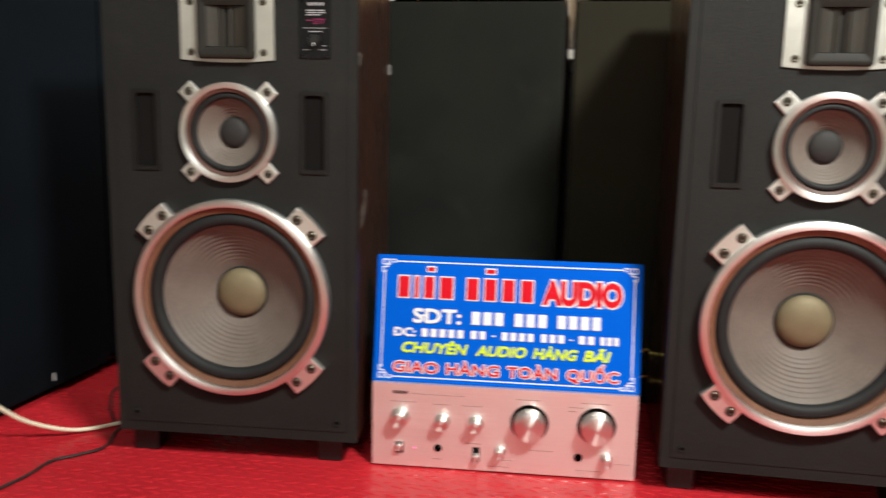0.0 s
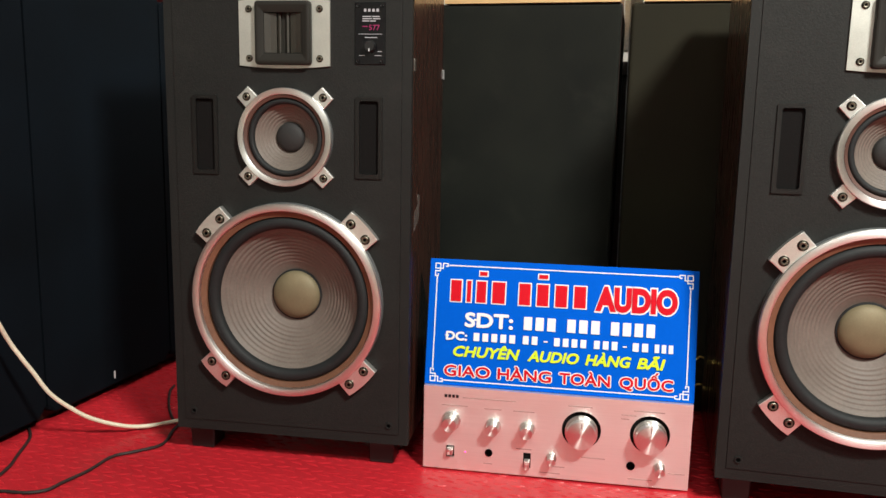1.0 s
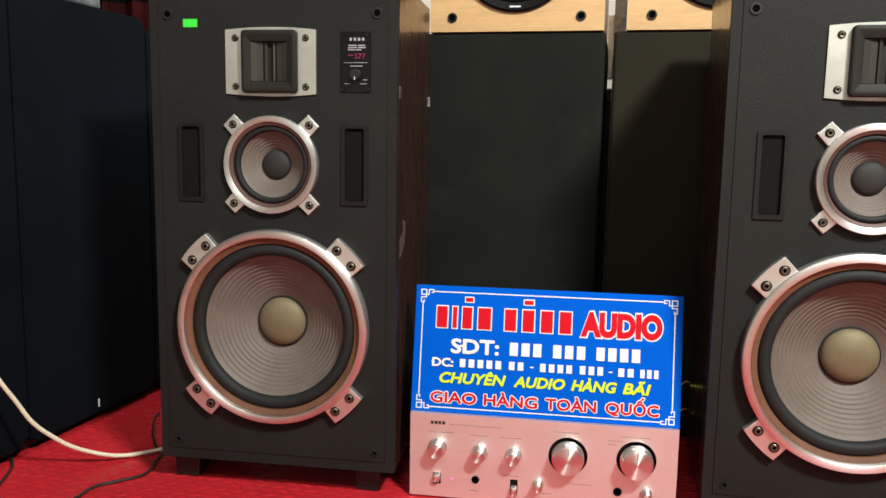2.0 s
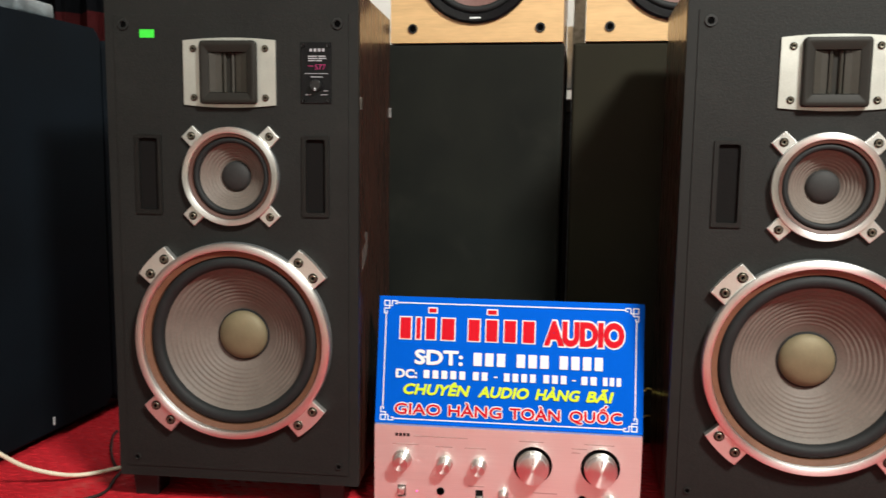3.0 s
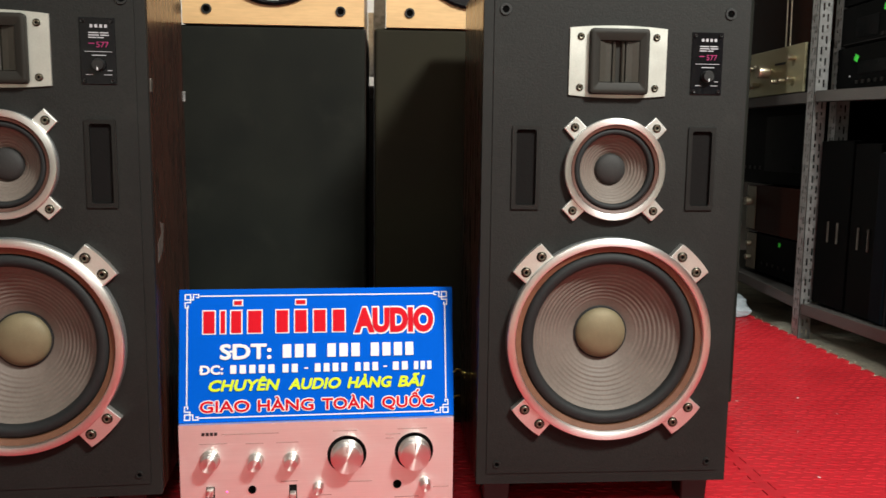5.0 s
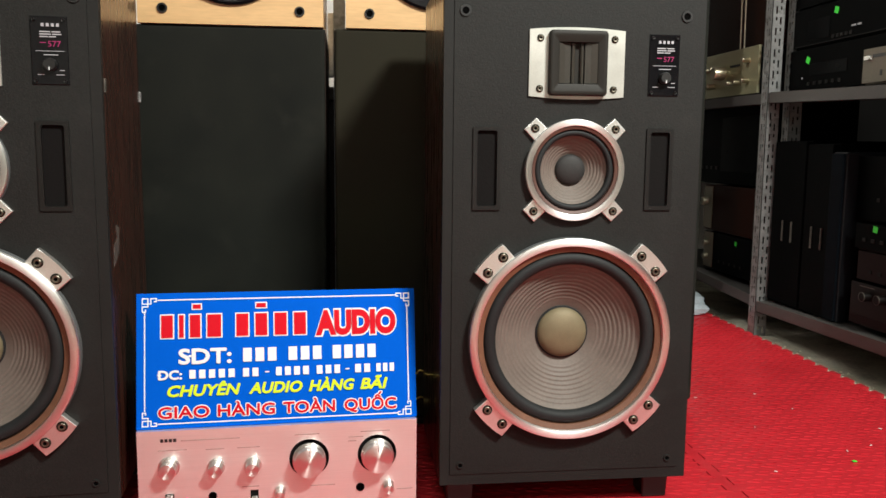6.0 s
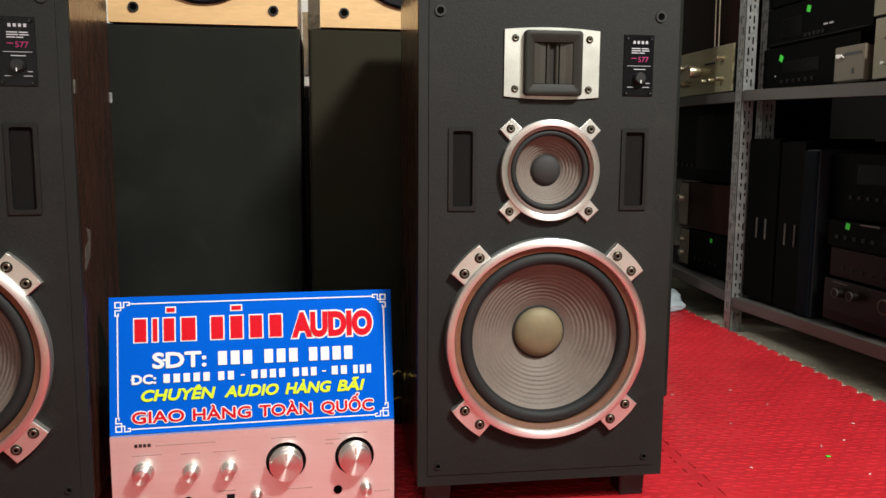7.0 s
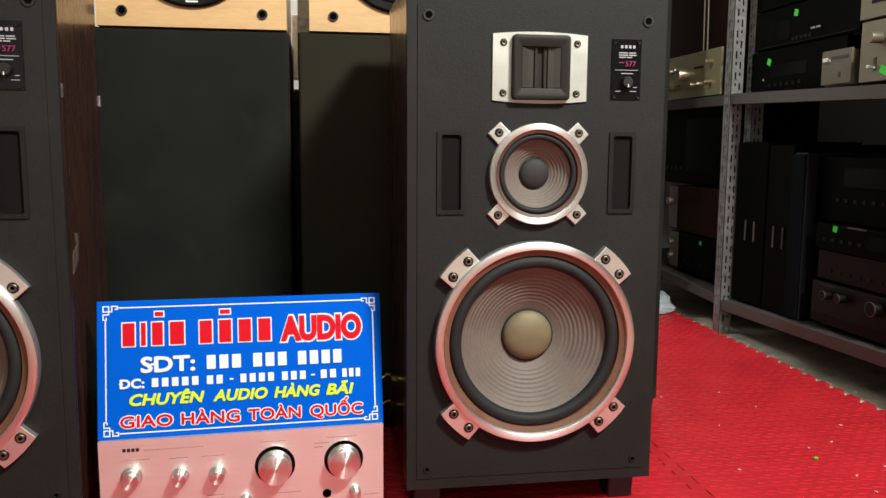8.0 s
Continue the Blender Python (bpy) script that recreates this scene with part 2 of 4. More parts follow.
def lathe(profile, cx=0.0, cz=0.0, seg=72, bm=None):
    """Turns a list of (radius, y) round the axis that runs along y through (cx, cz)."""
    bm = bm or bmesh.new()
    rings = []
    for r, y in profile:
        if r < 1e-6:
            rings.append([bm.verts.new((cx, y, cz))])
        else:
            rings.append([bm.verts.new((cx + r * math.cos(2 * math.pi * i / seg), y, cz + r * math.sin(2 * math.pi * i / seg))) for i in range(seg)])
    for a, b in zip(rings, rings[1:]):
        for i in range(seg):
            j = (i + 1) % seg
            if len(a) == 1 and len(b) > 1:
                bm.faces.new((a[0], b[i], b[j]))
            elif len(b) == 1 and len(a) > 1:
                bm.faces.new((a[i], a[j], b[0]))
            elif len(a) > 1:
                bm.faces.new((a[i], a[j], b[j], b[i]))
    return bm


def prism(outline, y0, y1, bevel=0.0, bm=None):
    """An outline of (x, z) given depth from y0 (front) to y1."""
    bm = bm or bmesh.new()
    f = [bm.verts.new((x, y0, z)) for x, z in outline]
    b = [bm.verts.new((x, y1, z)) for x, z in outline]
    front = bm.faces.new(f)
    bm.faces.new(b[::-1])
    n = len(f)
    for i in range(n):
        bm.faces.new((f[i], b[i], b[(i + 1) % n], f[(i + 1) % n]))
    if bevel:
        bmesh.ops.bevel(bm, geom=list(front.edges), offset=bevel, segments=2, profile=0.5, affect="EDGES")
    return bm


def rect(x0, x1, z0, z1):
    return [(x0, z0), (x1, z0), (x1, z1), (x0, z1)]


def round_rect(x0, x1, z0, z1, r, n=5):
    out = []
    for cx, cz, a0 in ((x1 - r, z1 - r, 0), (x0 + r, z1 - r, 90), (x0 + r, z0 + r, 180), (x1 - r, z0 + r, 270)):
        for i in range(n + 1):
            a = radians(a0 + 90 * i / n)
            out.append((cx + r * math.cos(a), cz + r * math.sin(a)))
    return out


def circle(cx, cz, r, n=64):
    return [(cx + r * math.cos(2 * math.pi * i / n), cz + r * math.sin(2 * math.pi * i / n)) for i in range(n)]


def pierced(outer, holes, y0, y1):
    """A panel with real holes, front at y0, back at y1."""
    bm = bmesh.new()
    for y in (y0, y1):
        edges = []
        for loop in (outer, *holes):
            vs = [bm.verts.new((x, y, z)) for x, z in loop]
            edges += [bm.edges.new((vs[i], vs[(i + 1) % len(vs)])) for i in range(len(vs))]
        bmesh.ops.triangle_fill(bm, use_beauty=True, edges=edges)
    for loop in (outer, *holes):
        a = [bm.verts.new((x, y0, z)) for x, z in loop]
        b = [bm.verts.new((x, y1, z)) for x, z in loop]
        for i in range(len(a)):
            j = (i + 1) % len(a)
            bm.faces.new((a[i], a[j], b[j], b[i]))
    bmesh.ops.remove_doubles(bm, verts=bm.verts, dist=1e-6)
    return bm


def sweep(points, r, sides=8, steps=8):
    """A round cable along a smooth curve through the points."""
    p = [Vector(q) for q in points]
    p = [2 * p[0] - p[1], *p, 2 * p[-1] - p[-2]]
    line = []
    for i in range(1, len(p) - 2):
        for s in range(steps):
            t = s / steps
            a, b, c, d = p[i - 1:i + 3]
            line.append(0.5 * (2 * b + (c - a) * t + (2 * a - 5 * b + 4 * c - d) * t * t + (3 * b - a - 3 * c + d) * t ** 3))
    line.append(p[-2])
    bm, rings = bmesh.new(), []
    for i, q in enumerate(line):
        d = (line[min(i + 1, len(line) - 1)] - line[max(i - 1, 0)]).normalized()
        u = d.cross(Vector((0.3, 0.2, 1))).normalized()
        v = d.cross(u)
        rings.append([bm.verts.new(q + r * (math.cos(2 * math.pi * k / sides) * u + math.sin(2 * math.pi * k / sides) * v)) for k in range(sides)])
    for a, b in zip(rings, rings[1:]):
        for k in range(sides):
            bm.faces.new((a[k], a[(k + 1) % sides], b[(k + 1) % sides], b[k]))
    bm.faces.new(rings[0])
    bm.faces.new(rings[-1][::-1])
    return bm


def lettering(text, x0, x1, z0, cap, y, fat=0.0, shear=0.0):
    """Flat letters from x0 to x1, standing on z0, capitals `cap` high, in the plane y, thickened by `fat` metres on every side."""
    data = bpy.data.curves.new("lettering", "FONT")
    data.body, data.size, data.shear, data.resolution_u = text, 1.0, shear, 3
    ob = bpy.data.objects.new("lettering", data)
    scene.collection.objects.link(ob)
    dg = bpy.context.evaluated_depsgraph_get()
    dg.update()
    me = bpy.data.meshes.new_from_object(ob.evaluated_get(dg))
    bpy.data.objects.remove(ob)
    near = {i: [] for i in range(len(me.vertices))}
    for e in me.edges:
        near[e.vertices[0]].append(e.vertices[1])
        near[e.vertices[1]].append(e.vertices[0])
    island, count = {}, 0
    for i in near:
        if i in island:
            continue
        stack = [i]
        while stack:
            k = stack.pop()
            if k not in island:
                island[k] = count
                stack += near[k]
        count += 1
    xs = [v.co.x for v in me.vertices]
    lo, hi = min(xs), max(xs)
    kx, kz = (x1 - x0) / (hi - lo), cap / 0.70
    bm = bmesh.new()
    n = 12 if fat else 1
    for c in range(n):
        ox, oz = fat * math.cos(2 * math.pi * c / n), fat * math.sin(2 * math.pi * c / n)
        vs = [bm.verts.new((x0 + (v.co.x - lo) * kx + ox, y - 0.00001 * (4 * c + island[v.index] % 4), z0 + v.co.y * kz + oz)) for v in me.vertices]
        for f in me.polygons:
            bm.faces.new([vs[i] for i in f.vertices])
    return bm


def letters(text, x0, x1, z0, cap, y, swell):
    """The letters of a word without accents, one bmesh for each, swollen by a share of their height."""
    data = bpy.data.curves.new("lettering", "FONT")
    data.body, data.size, data.offset, data.resolution_u = text, 1.0, swell, 4
    ob = bpy.data.objects.new("lettering", data)
    scene.collection.objects.link(ob)
    dg = bpy.context.evaluated_depsgraph_get()
    dg.update()
    made = bpy.data.meshes.new_from_object(ob.evaluated_get(dg))
    bpy.data.objects.remove(ob)
    xs = [v.co.x for v in made.vertices]
    lo, hi = min(xs) + swell, max(xs) - swell
    kx, kz = (x1 - x0) / (hi - lo), cap / 0.70
    root = list(range(len(made.vertices)))

    def top(i):
        while root[i] != i:
            i = root[i]
        return i

    for e in made.edges:
        root[top(e.vertices[0])] = top(e.vertices[1])
    start = collections.defaultdict(lambda: 1e9)
    for v in made.vertices:
        start[top(v.index)] = min(start[top(v.index)], v.co.x)
    res = []
    for k in sorted(start, key=lambda i: start[i]):
        bm = bmesh.new()
        vs = {v.index: bm.verts.new((x0 + (v.co.x - lo) * kx, y, z0 + v.co.y * kz)) for v in made.vertices if top(v.index) == k}
        for f in made.polygons:
            if f.vertices[0] in vs:
                bm.faces.new([vs[i] for i in f.vertices])
        res.append(bm)
    return res


def stroked(text, x0, x1, z0, cap, y, fat, at):
    """Lettering whose D, at that share of the width, carries a cross stroke."""
    bm = lettering(text, x0, x1, z0, cap, y, fat)
    x = x0 + at * (x1 - x0)
    box(x - cap * 0.16, x + cap * 0.30, y - 0.0001, y + 0.0001, z0 + cap * 0.43, z0 + cap * 0.58, bm=bm)
    return bm


def bars(spans, z0, z1, y, bm=None):
    bm = bm or bmesh.new()
    for a, b in spans:
        box(a, b, y, y + 0.0003, z0, z1, bm=bm)
    return bm


def spread(x0, x1, counts, gap=0.18, space=0.6):
    """Spans of one bar for each character of the words with these many characters."""
    total = sum(counts) + space * (len(counts) - 1)
    k, x, out = (x1 - x0) / total, x0, []
    for n in counts:
        for i in range(n):
            out.append((x + gap / 2 * k, x + (1 - gap / 2) * k))
            x += k
        x += space * k
    return out


# ---- the room ----
def slab(name, x0, x1, y0, y1, z0, z1, material):
    ob = new(name, mesh_of(name, box(x0, x1, y0, y1, z0, z1), material))
    return tagged(ob, kind="structure")


slab("floor", -2.3, 2.2, -3.5, 2.6, -0.15, -0.0125, CONCRETE)
slab("wall_north", -2.3, 2.2, 2.3, 2.45, -0.0125, 2.8, WALL)
slab("wall_south", -2.3, 2.2, -3.5, -3.35, -0.0125, 2.8, WALL)
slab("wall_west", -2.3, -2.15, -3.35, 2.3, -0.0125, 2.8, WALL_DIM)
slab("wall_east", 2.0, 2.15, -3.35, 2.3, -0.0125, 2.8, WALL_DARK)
slab("wall_partition", -2.15, 1.22, 1.34, 1.44, -0.0125, 2.8, WALL)
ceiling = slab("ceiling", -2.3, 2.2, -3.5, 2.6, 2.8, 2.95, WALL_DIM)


# ---- foam mats on the floor ----
LENGTH = 3.190


def toothed(a, b, n, depth, start):
    """Points along an edge from a to b with n teeth; they alternate to either side."""
    a, b = Vector(a), Vector(b)
    d = (b - a) / n
    side = Vector((d.y, -d.x)).normalized() * depth
    out = []
    for i in range(n):
        s = side if (i + start) % 2 else -side
        w = d * 0.09
        out += [a + d * i + s - w * (1 if i else 0), a + d * (i + 1) + s + w * (1 if i < n - 1 else 0)]
    return out


def mat_body(w):
    h, g = LENGTH, 0.0013
    pts = [Vector((g, g))] + toothed((w - g, g), (w - g, h - g), 110, 0.012, 0) + toothed((g, h - g), (g, g), 110, 0.012, 0)
    bm = bmesh.new()
    lo = [bm.verts.new((p.x, p.y, -0.0125)) for p in pts[1:]]
    hi = [bm.verts.new((p.x, p.y, -0.0006)) for p in pts[1:]]
    for ring in (lo, hi):
        es = [bm.edges.new((ring[i], ring[(i + 1) % len(ring)])) for i in range(len(ring))]
        bmesh.ops.triangle_fill(bm, use_beauty=True, edges=es)
    for i in range(len(lo)):
        j = (i + 1) % len(lo)
        bm.faces.new((lo[i], lo[j], hi[j], hi[i]))
    return bm


def mat_tread(w):
    """Low bowed ribs in staggered rows."""
    rng = random.Random(7)
    verts, faces = [], []
    pitch, row = 0.0300, 0.0160
    for j in range(int(LENGTH / row) - 1):
        for i in range(int((w - 0.030) / pitch) + 1):
            cx, cy = 0.022 + (i + 0.5 * (j % 2)) * pitch + rng.uniform(-0.0016, 0.0016), (j + 1) * row + rng.uniform(-0.0014, 0.0014)
            if cx > w - 0.016:
                continue
            turn = 1 if j % 2 else -1
            a = radians(turn * 15 + rng.uniform(-6, 6))
            c, s = math.cos(a), math.sin(a)
            half, wide, high = 0.0120, 0.0028, 0.0014 + rng.uniform(-0.0005, 0.0004)
            base, n = len(verts), 5
            for k in range(n + 1):
                t = -1 + 2 * k / n
                wd = wide * (1 - t * t) + 0.0004
                z = high * max(0.0, 1 - t * t) ** 0.5
                bow = -0.0020 * turn * (1 - t * t)
                for q, zz in ((-wd, -0.0007), (wd * 0.25, z), (wd, -0.0007)):
                    x, y = t * half, q + bow
                    verts.append((cx + c * x - s * y, cy + s * x + c * y, zz))
            for k in range(n):
                b = base + 3 * k
                faces += [(b, b + 3, b + 4, b + 1), (b + 1, b + 4, b + 5, b + 2)]
    me = bpy.data.meshes.new("tread")
    me.from_pydata(verts, [], faces)
    me.materials.append(TREAD)
    for f in me.polygons:
        f.use_smooth = True
    return me


for x, w in ((0.762, 0.61), (-1.138, 1.90)):
    ob = tagged(new("foam_mat", mesh_of("foam_mat", mat_body(w), MAT_RED)), "red interlocking foam floor mat with raised curved tread", "floor mat", "foam mats on the floor")
    ob.location = (x, -1.354, 0)
    tr = tagged(new("tread", mat_tread(w)), kind="stuff")
    tr.parent = ob


# ---- the two large three-way loudspeakers ----
def woofer_parts(sp):
    cz = 0.2838
    w = part("woofer", lathe([(0.120, 0.02), (0.160, 0.02), (0.160, -0.010), (0.1585, -0.012)], 0, cz, 96), GASKET, sp, "large bass driver in a grey rim", True)
    part("trim_ring", lathe([(0.1590, -0.0115), (0.1594, -0.0172), (0.1590, -0.0184), (0.1580, -0.0191), (0.1484, -0.0196), (0.1474, -0.0190), (0.146, -0.010)], 0, cz, 128), ALU, w, "polished aluminium trim ring", True)
    part("gasket", lathe([(0.1462, -0.013), (0.1455, -0.0135), (0.1375, -0.0105), (0.1368, -0.004)], 0, cz, 96), COPPER, w, "brown gasket ring", True)
    sur = [(0.1372, -0.004)] + [(0.1270 + 0.0098 * math.cos(math.pi * k / 10), -0.003 - 0.0095 * math.sin(math.pi * k / 10)) for k in range(11)] + [(0.1168, 0.002)]
    part("surround", lathe(sur, 0, cz, 96), RUBBER, w, "black rubber roll surround", True)
    prof = []
    for k in range(121):
        t = k / 120
        r = 0.1175 - t * (0.1175 - 0.040)
        y = -0.001 + 0.046 * t ** 0.82
        if 0.06 < t < 0.80:
            y += 0.00055 * math.sin((t - 0.06) / 0.74 * 2 * math.pi * 9) * (1.0 if t < 0.62 else 0.6)
        prof.append((r, y))
    part("cone", lathe(prof, 0, cz, 112), CONE, w, "grey-brown paper cone with fine ridges", True)
    part("cap_seam", lathe([(0.0432, 0.0438), (0.0428, 0.0405), (0.0408, 0.0400), (0.0402, 0.043)], 0, cz, 64), RUBBER, w, "black seam round the dust cap", True)
    cap = [(0.0408, 0.0425)] + [(0.0405 * math.cos(a), 0.0405 - 0.0165 * math.sin(a)) for a in (radians(90 * k / 10) for k in range(11))]
    part("dust_cap", lathe(cap, 0, cz, 64), CAP_GOLD, w, "bronze dome dust cap", True)
    for a0 in (44.4, 135.6, 225.8, 314.4):
        out = []
        for k in range(7):
            a = radians(a0 - 9.5 + 19.0 * k / 6)
            out.append((0.1860 * math.cos(a), cz + 0.1860 * math.sin(a)))
        for k in range(7):
            a = radians(a0 + 10.8 - 21.6 * k / 6)
            out.append((0.1545 * math.cos(a), cz + 0.1545 * math.sin(a)))
        tab = part("mounting_tab", prism(out, -0.0135, 0.0, 0.0012), CAST, sp, "cast aluminium mounting tab")
        for da in (-5.6, 5.6):
            a = radians(a0 + da)
            screw(tab, 0.1700 * math.cos(a), cz + 0.1700 * math.sin(a), -0.0135, 0.0072)


def screw(parent, x, z, y, r):
    s = part("screw", lathe([(r * 1.12, y - 0.0002), (r * 1.05, y - 0.0012), (r, y - 0.0004), (r * 0.86, y - 0.0004), (r * 0.8, y - 0.0024), (r * 0.68, y - 0.0030), (r * 0.37, y - 0.0027), (r * 0.34, y - 0.0006), (0, y - 0.0006)], x, z, 20), SCREW, parent, "dark hex-socket screw", True)
    # socket and rim gap coloured black in place of their shade
    s.data.materials.append(SOCKET)
    for f in s.data.polygons:
        d = math.hypot(f.center.x - x, f.center.z - z) / r
        if d < 0.36 or 0.84 < d < 1.0:
            f.material_index = 1
    return s


def mid_parts(sp):
    cz = 0.5467
    m = part("midrange", lathe([(0.055, 0.015), (0.0775, 0.015), (0.0775, -0.006), (0.0765, -0.008)], 0, cz, 72), GASKET, sp, "midrange driver in a silver frame", True)
    part("trim_ring", lathe([(0.0769, -0.0065), (0.0771, -0.0112), (0.0764, -0.0122), (0.0686, -0.0127), (0.0676, -0.0122), (0.0668, -0.007)], 0, cz, 96), ALU, m, "polished aluminium trim ring", True)
    part("gasket", lathe([(0.0670, -0.0105), (0.0665, -0.0108), (0.0622, -0.009), (0.0618, -0.003)], 0, cz, 72), RUST, m, "brown gasket ring", True)
    part("surround", lathe([(0.0620, -0.003)] + [(0.0570 + 0.0046 * math.cos(math.pi * k / 8), -0.003 - 0.0042 * math.sin(math.pi * k / 8)) for k in range(9)] + [(0.0522, 0.001)], 0, cz, 72), RUBBER, m, "black rubber surround", True)
    prof = []
    for k in range(61):
        t = k / 60
        y = 0.0 + 0.022 * t ** 0.85
        if 0.1 < t < 0.85:
            y += 0.00045 * math.sin((t - 0.1) / 0.75 * 2 * math.pi * 5)
        prof.append((0.0525 - t * (0.0525 - 0.0225), y))
    part("cone", lathe(prof, 0, cz, 72), CONE, m, "grey-brown paper cone", True)
    part("dust_cap", lathe([(0.0242, 0.022), (0.0238, 0.019)] + [(0.0235 * math.cos(a), 0.019 - 0.0085 * math.sin(a)) for a in (radians(90 * k / 8) for k in range(9))], 0, cz, 48), CAP_BLACK, m, "matt black dome dust cap", True)
    for a0 in (45, 135, 225, 315):
        a = radians(a0)
        c, s = math.cos(a), math.sin(a)
        out = [(c * r - s * q, cz + s * r + c * q) for r, q in ((0.0735, -0.0135), (0.0985, -0.0125), (0.0990, 0.0125), (0.0735, 0.0135))]
        tab = part("mounting_tab", prism(out, -0.0065, 0.0, 0.001), CAST, sp, "cast aluminium mounting tab")
        screw(tab, 0.0885 * c, cz + 0.0885 * s, -0.0065, 0.0060)


HORN_MOUTH = rect(-0.0335, 0.0335, 0.6700, 0.7430)


def tweeter_parts(sp):
    x0, x1, z0, z1, bow = -0.0735, 0.0735, 0.6575, 0.7555, 0.0040
    out = [(x0 + (x1 - x0) * k / 16, z0 - bow * (1 - (2 * k / 16 - 1) ** 2)) for k in range(17)]
    out += [(x1 - (x1 - x0) * k / 16, z1 + bow * (1 - (2 * k / 16 - 1) ** 2)) for k in range(17)]
    pl = part("tweeter_plate", pierced(out, [HORN_MOUTH], -0.0045, 0.0), PLATE, sp, "bowed satin silver tweeter plate")
    for sx in (-1, 1):
        for z in (0.743, 0.6685):
            screw(pl, 0.0572 * sx, z, -0.0045, 0.0050)
    hx, ha, hb = 0.0448, 0.6585, 0.7545
    horn = bmesh.new()
    rings = [(0.0, 0.0, -0.004), (0.0, 0.0, -0.0120), (0.0012, 0.0012, -0.0148), (0.0036, 0.0036, -0.0160), (0.0060, 0.0075, -0.0157), (0.0146, 0.0172, -0.0122), (0.0150, 0.0176, -0.0020)]
    loops = []
    for ix, iz, y in rings:
        loops.append([horn.verts.new((x, y, z)) for x, z in round_rect(-hx + ix, hx - ix, ha + iz, hb - iz, max(0.0010, 0.0055 - ix * 0.4), 4)])
    for a, b in zip(loops, loops[1:]):
        for k in range(len(a)):
            j = (k + 1) % len(a)
            horn.faces.new((a[k], a[j], b[j], b[k]))
    horn.faces.new(loops[-1])
    h = part("horn", horn, HORN, sp, "black moulded tweeter horn", True)

    def upright(section, name, material):
        """A bar of one cross-section that fills the mouth from bottom to top."""
        bm = bmesh.new()
        low, high = ([bm.verts.new((x, y, z)) for x, y in section] for z in (0.6768, 0.7362))
        for k in range(len(section)):
            j = (k + 1) % len(section)
            bm.faces.new((low[k], low[j], high[j], high[k]))
        bm.faces.new(low)
        bm.faces.new(high)
        part(name, bm, material, h)

    for sx in (-1, 1):
        upright([(sx * x, y) for x, y in ((0.0296, -0.0112), (0.0200, -0.0080), (0.0112, -0.0062), (0.0106, 0.0020), (0.0296, 0.0020))], "flare", FIN)
        upright([(sx * x, y) for x, y in ((0.0044, -0.0058), (0.0060, -0.0072), (0.0088, -0.0062), (0.0088, 0.0020), (0.0044, 0.0020))], "fin", FIN)


def port_parts(sp, x0, x1):
    z0, z1 = 0.4855, 0.6115
    f = part("port_frame", pierced(round_rect(x0, x1, z0, z1, 0.002), [round_rect(x0 + 0.0064, x1 - 0.0062, z0 + 0.0064, z1 - 0.0060, 0.004)], -0.0042, 0.006), PORT_FRAME, sp, "black plastic port frame")
    bm = bmesh.new()
    a = [bm.verts.new((x, 0.0000, z)) for x, z in rect(x0 + 0.0045, x1 - 0.0043, z0 + 0.0045, z1 - 0.0043)]
    b = [bm.verts.new((x, 0.0012, z)) for x, z in rect(x0 + 0.0045, x1 - 0.0043, z0 + 0.0045, z1 - 0.0043)]
    for k in range(4):
        bm.faces.new((a[k], a[(k + 1) % 4], b[(k + 1) % 4], b[k]))
    bm.faces.new(b)
    part("port_screen", bm, PORT, f, "black cloth screen in the port")


def badge_parts(sp):
    x0, x1, z0, z1 = 0.1125, 0.1605, 0.6605, 0.7525
    b = part("badge_plate", prism(rect(x0, x1, z0, z1), -0.003, 0.0, 0.0006), GLOSSBLACK, sp, "glossy black control plate with white print")
    y = -0.0034
    part("brand_mark", bars(spread(0.1255, 0.1515, [4], 0.42), 0.7388, 0.7432, y), GREY_INK, b, "white brand mark")
    for z, a, e in ((0.7318, 0.1245, 0.1515), (0.7285, 0.1245, 0.1525), (0.7252, 0.1245, 0.1455)):
        part("small_print", bars([(a, a + (e - a) * 0.52), (a + (e - a) * 0.58, e)], z - 0.0008, z + 0.0008, y), GREY_INK, b, "tiny white print")
    part("model_prefix", bars([(0.1245, 0.1325)], 0.7165, 0.7178, y), PINK_INK, b)
    part("model_number", lettering("577", 0.1350, 0.1515, 0.7118, 0.0078, y, 0.0001), PINK_INK, b, "magenta model number 577")
    part("rule_line", bars([(0.1185, 0.1555)], 0.7055, 0.7062, y), GREY_INK, b)
    part("small_print", bars([(0.1285, 0.1475)], 0.7002, 0.7014, y), GREY_INK, b)
    part("small_print", bars([(0.1195, 0.1285)], 0.6735, 0.6744, y), GREY_INK, b)
    part("small_print", bars([(0.1435, 0.1545)], 0.6735, 0.6744, y), GREY_INK, b)
    part("small_print", bars([(0.1485, 0.1550)], 0.6795, 0.6804, y), GREY_INK, b)
    k = part("level_knob", lathe([(0.0088, -0.003), (0.0086, -0.010), (0.0075, -0.0125), (0, -0.0125)], 0.1372, 0.6875, 24), BLACK, sp, "small black level knob", True)
    part("pointer", box(0.1366, 0.1378, -0.0132, -0.0120, 0.6795, 0.6840), WHITE_INK, k)
    for x in (x0 + 0.005, x1 - 0.005):
        for z in (z0 + 0.005, z1 - 0.005):
            screw(b, x, z, -0.003, 0.0024).data.materials[0] = BLACK


DEPTH, TOP = 0.29, 0.832
BAFFLE_HOLES = [circle(0, 0.2845, 0.1515, 72), circle(0, 0.5467, 0.071, 56), rect(-0.1540, -0.1160, 0.4870, 0.6100), rect(0.1160, 0.1540, 0.4870, 0.6100), HORN_MOUTH]


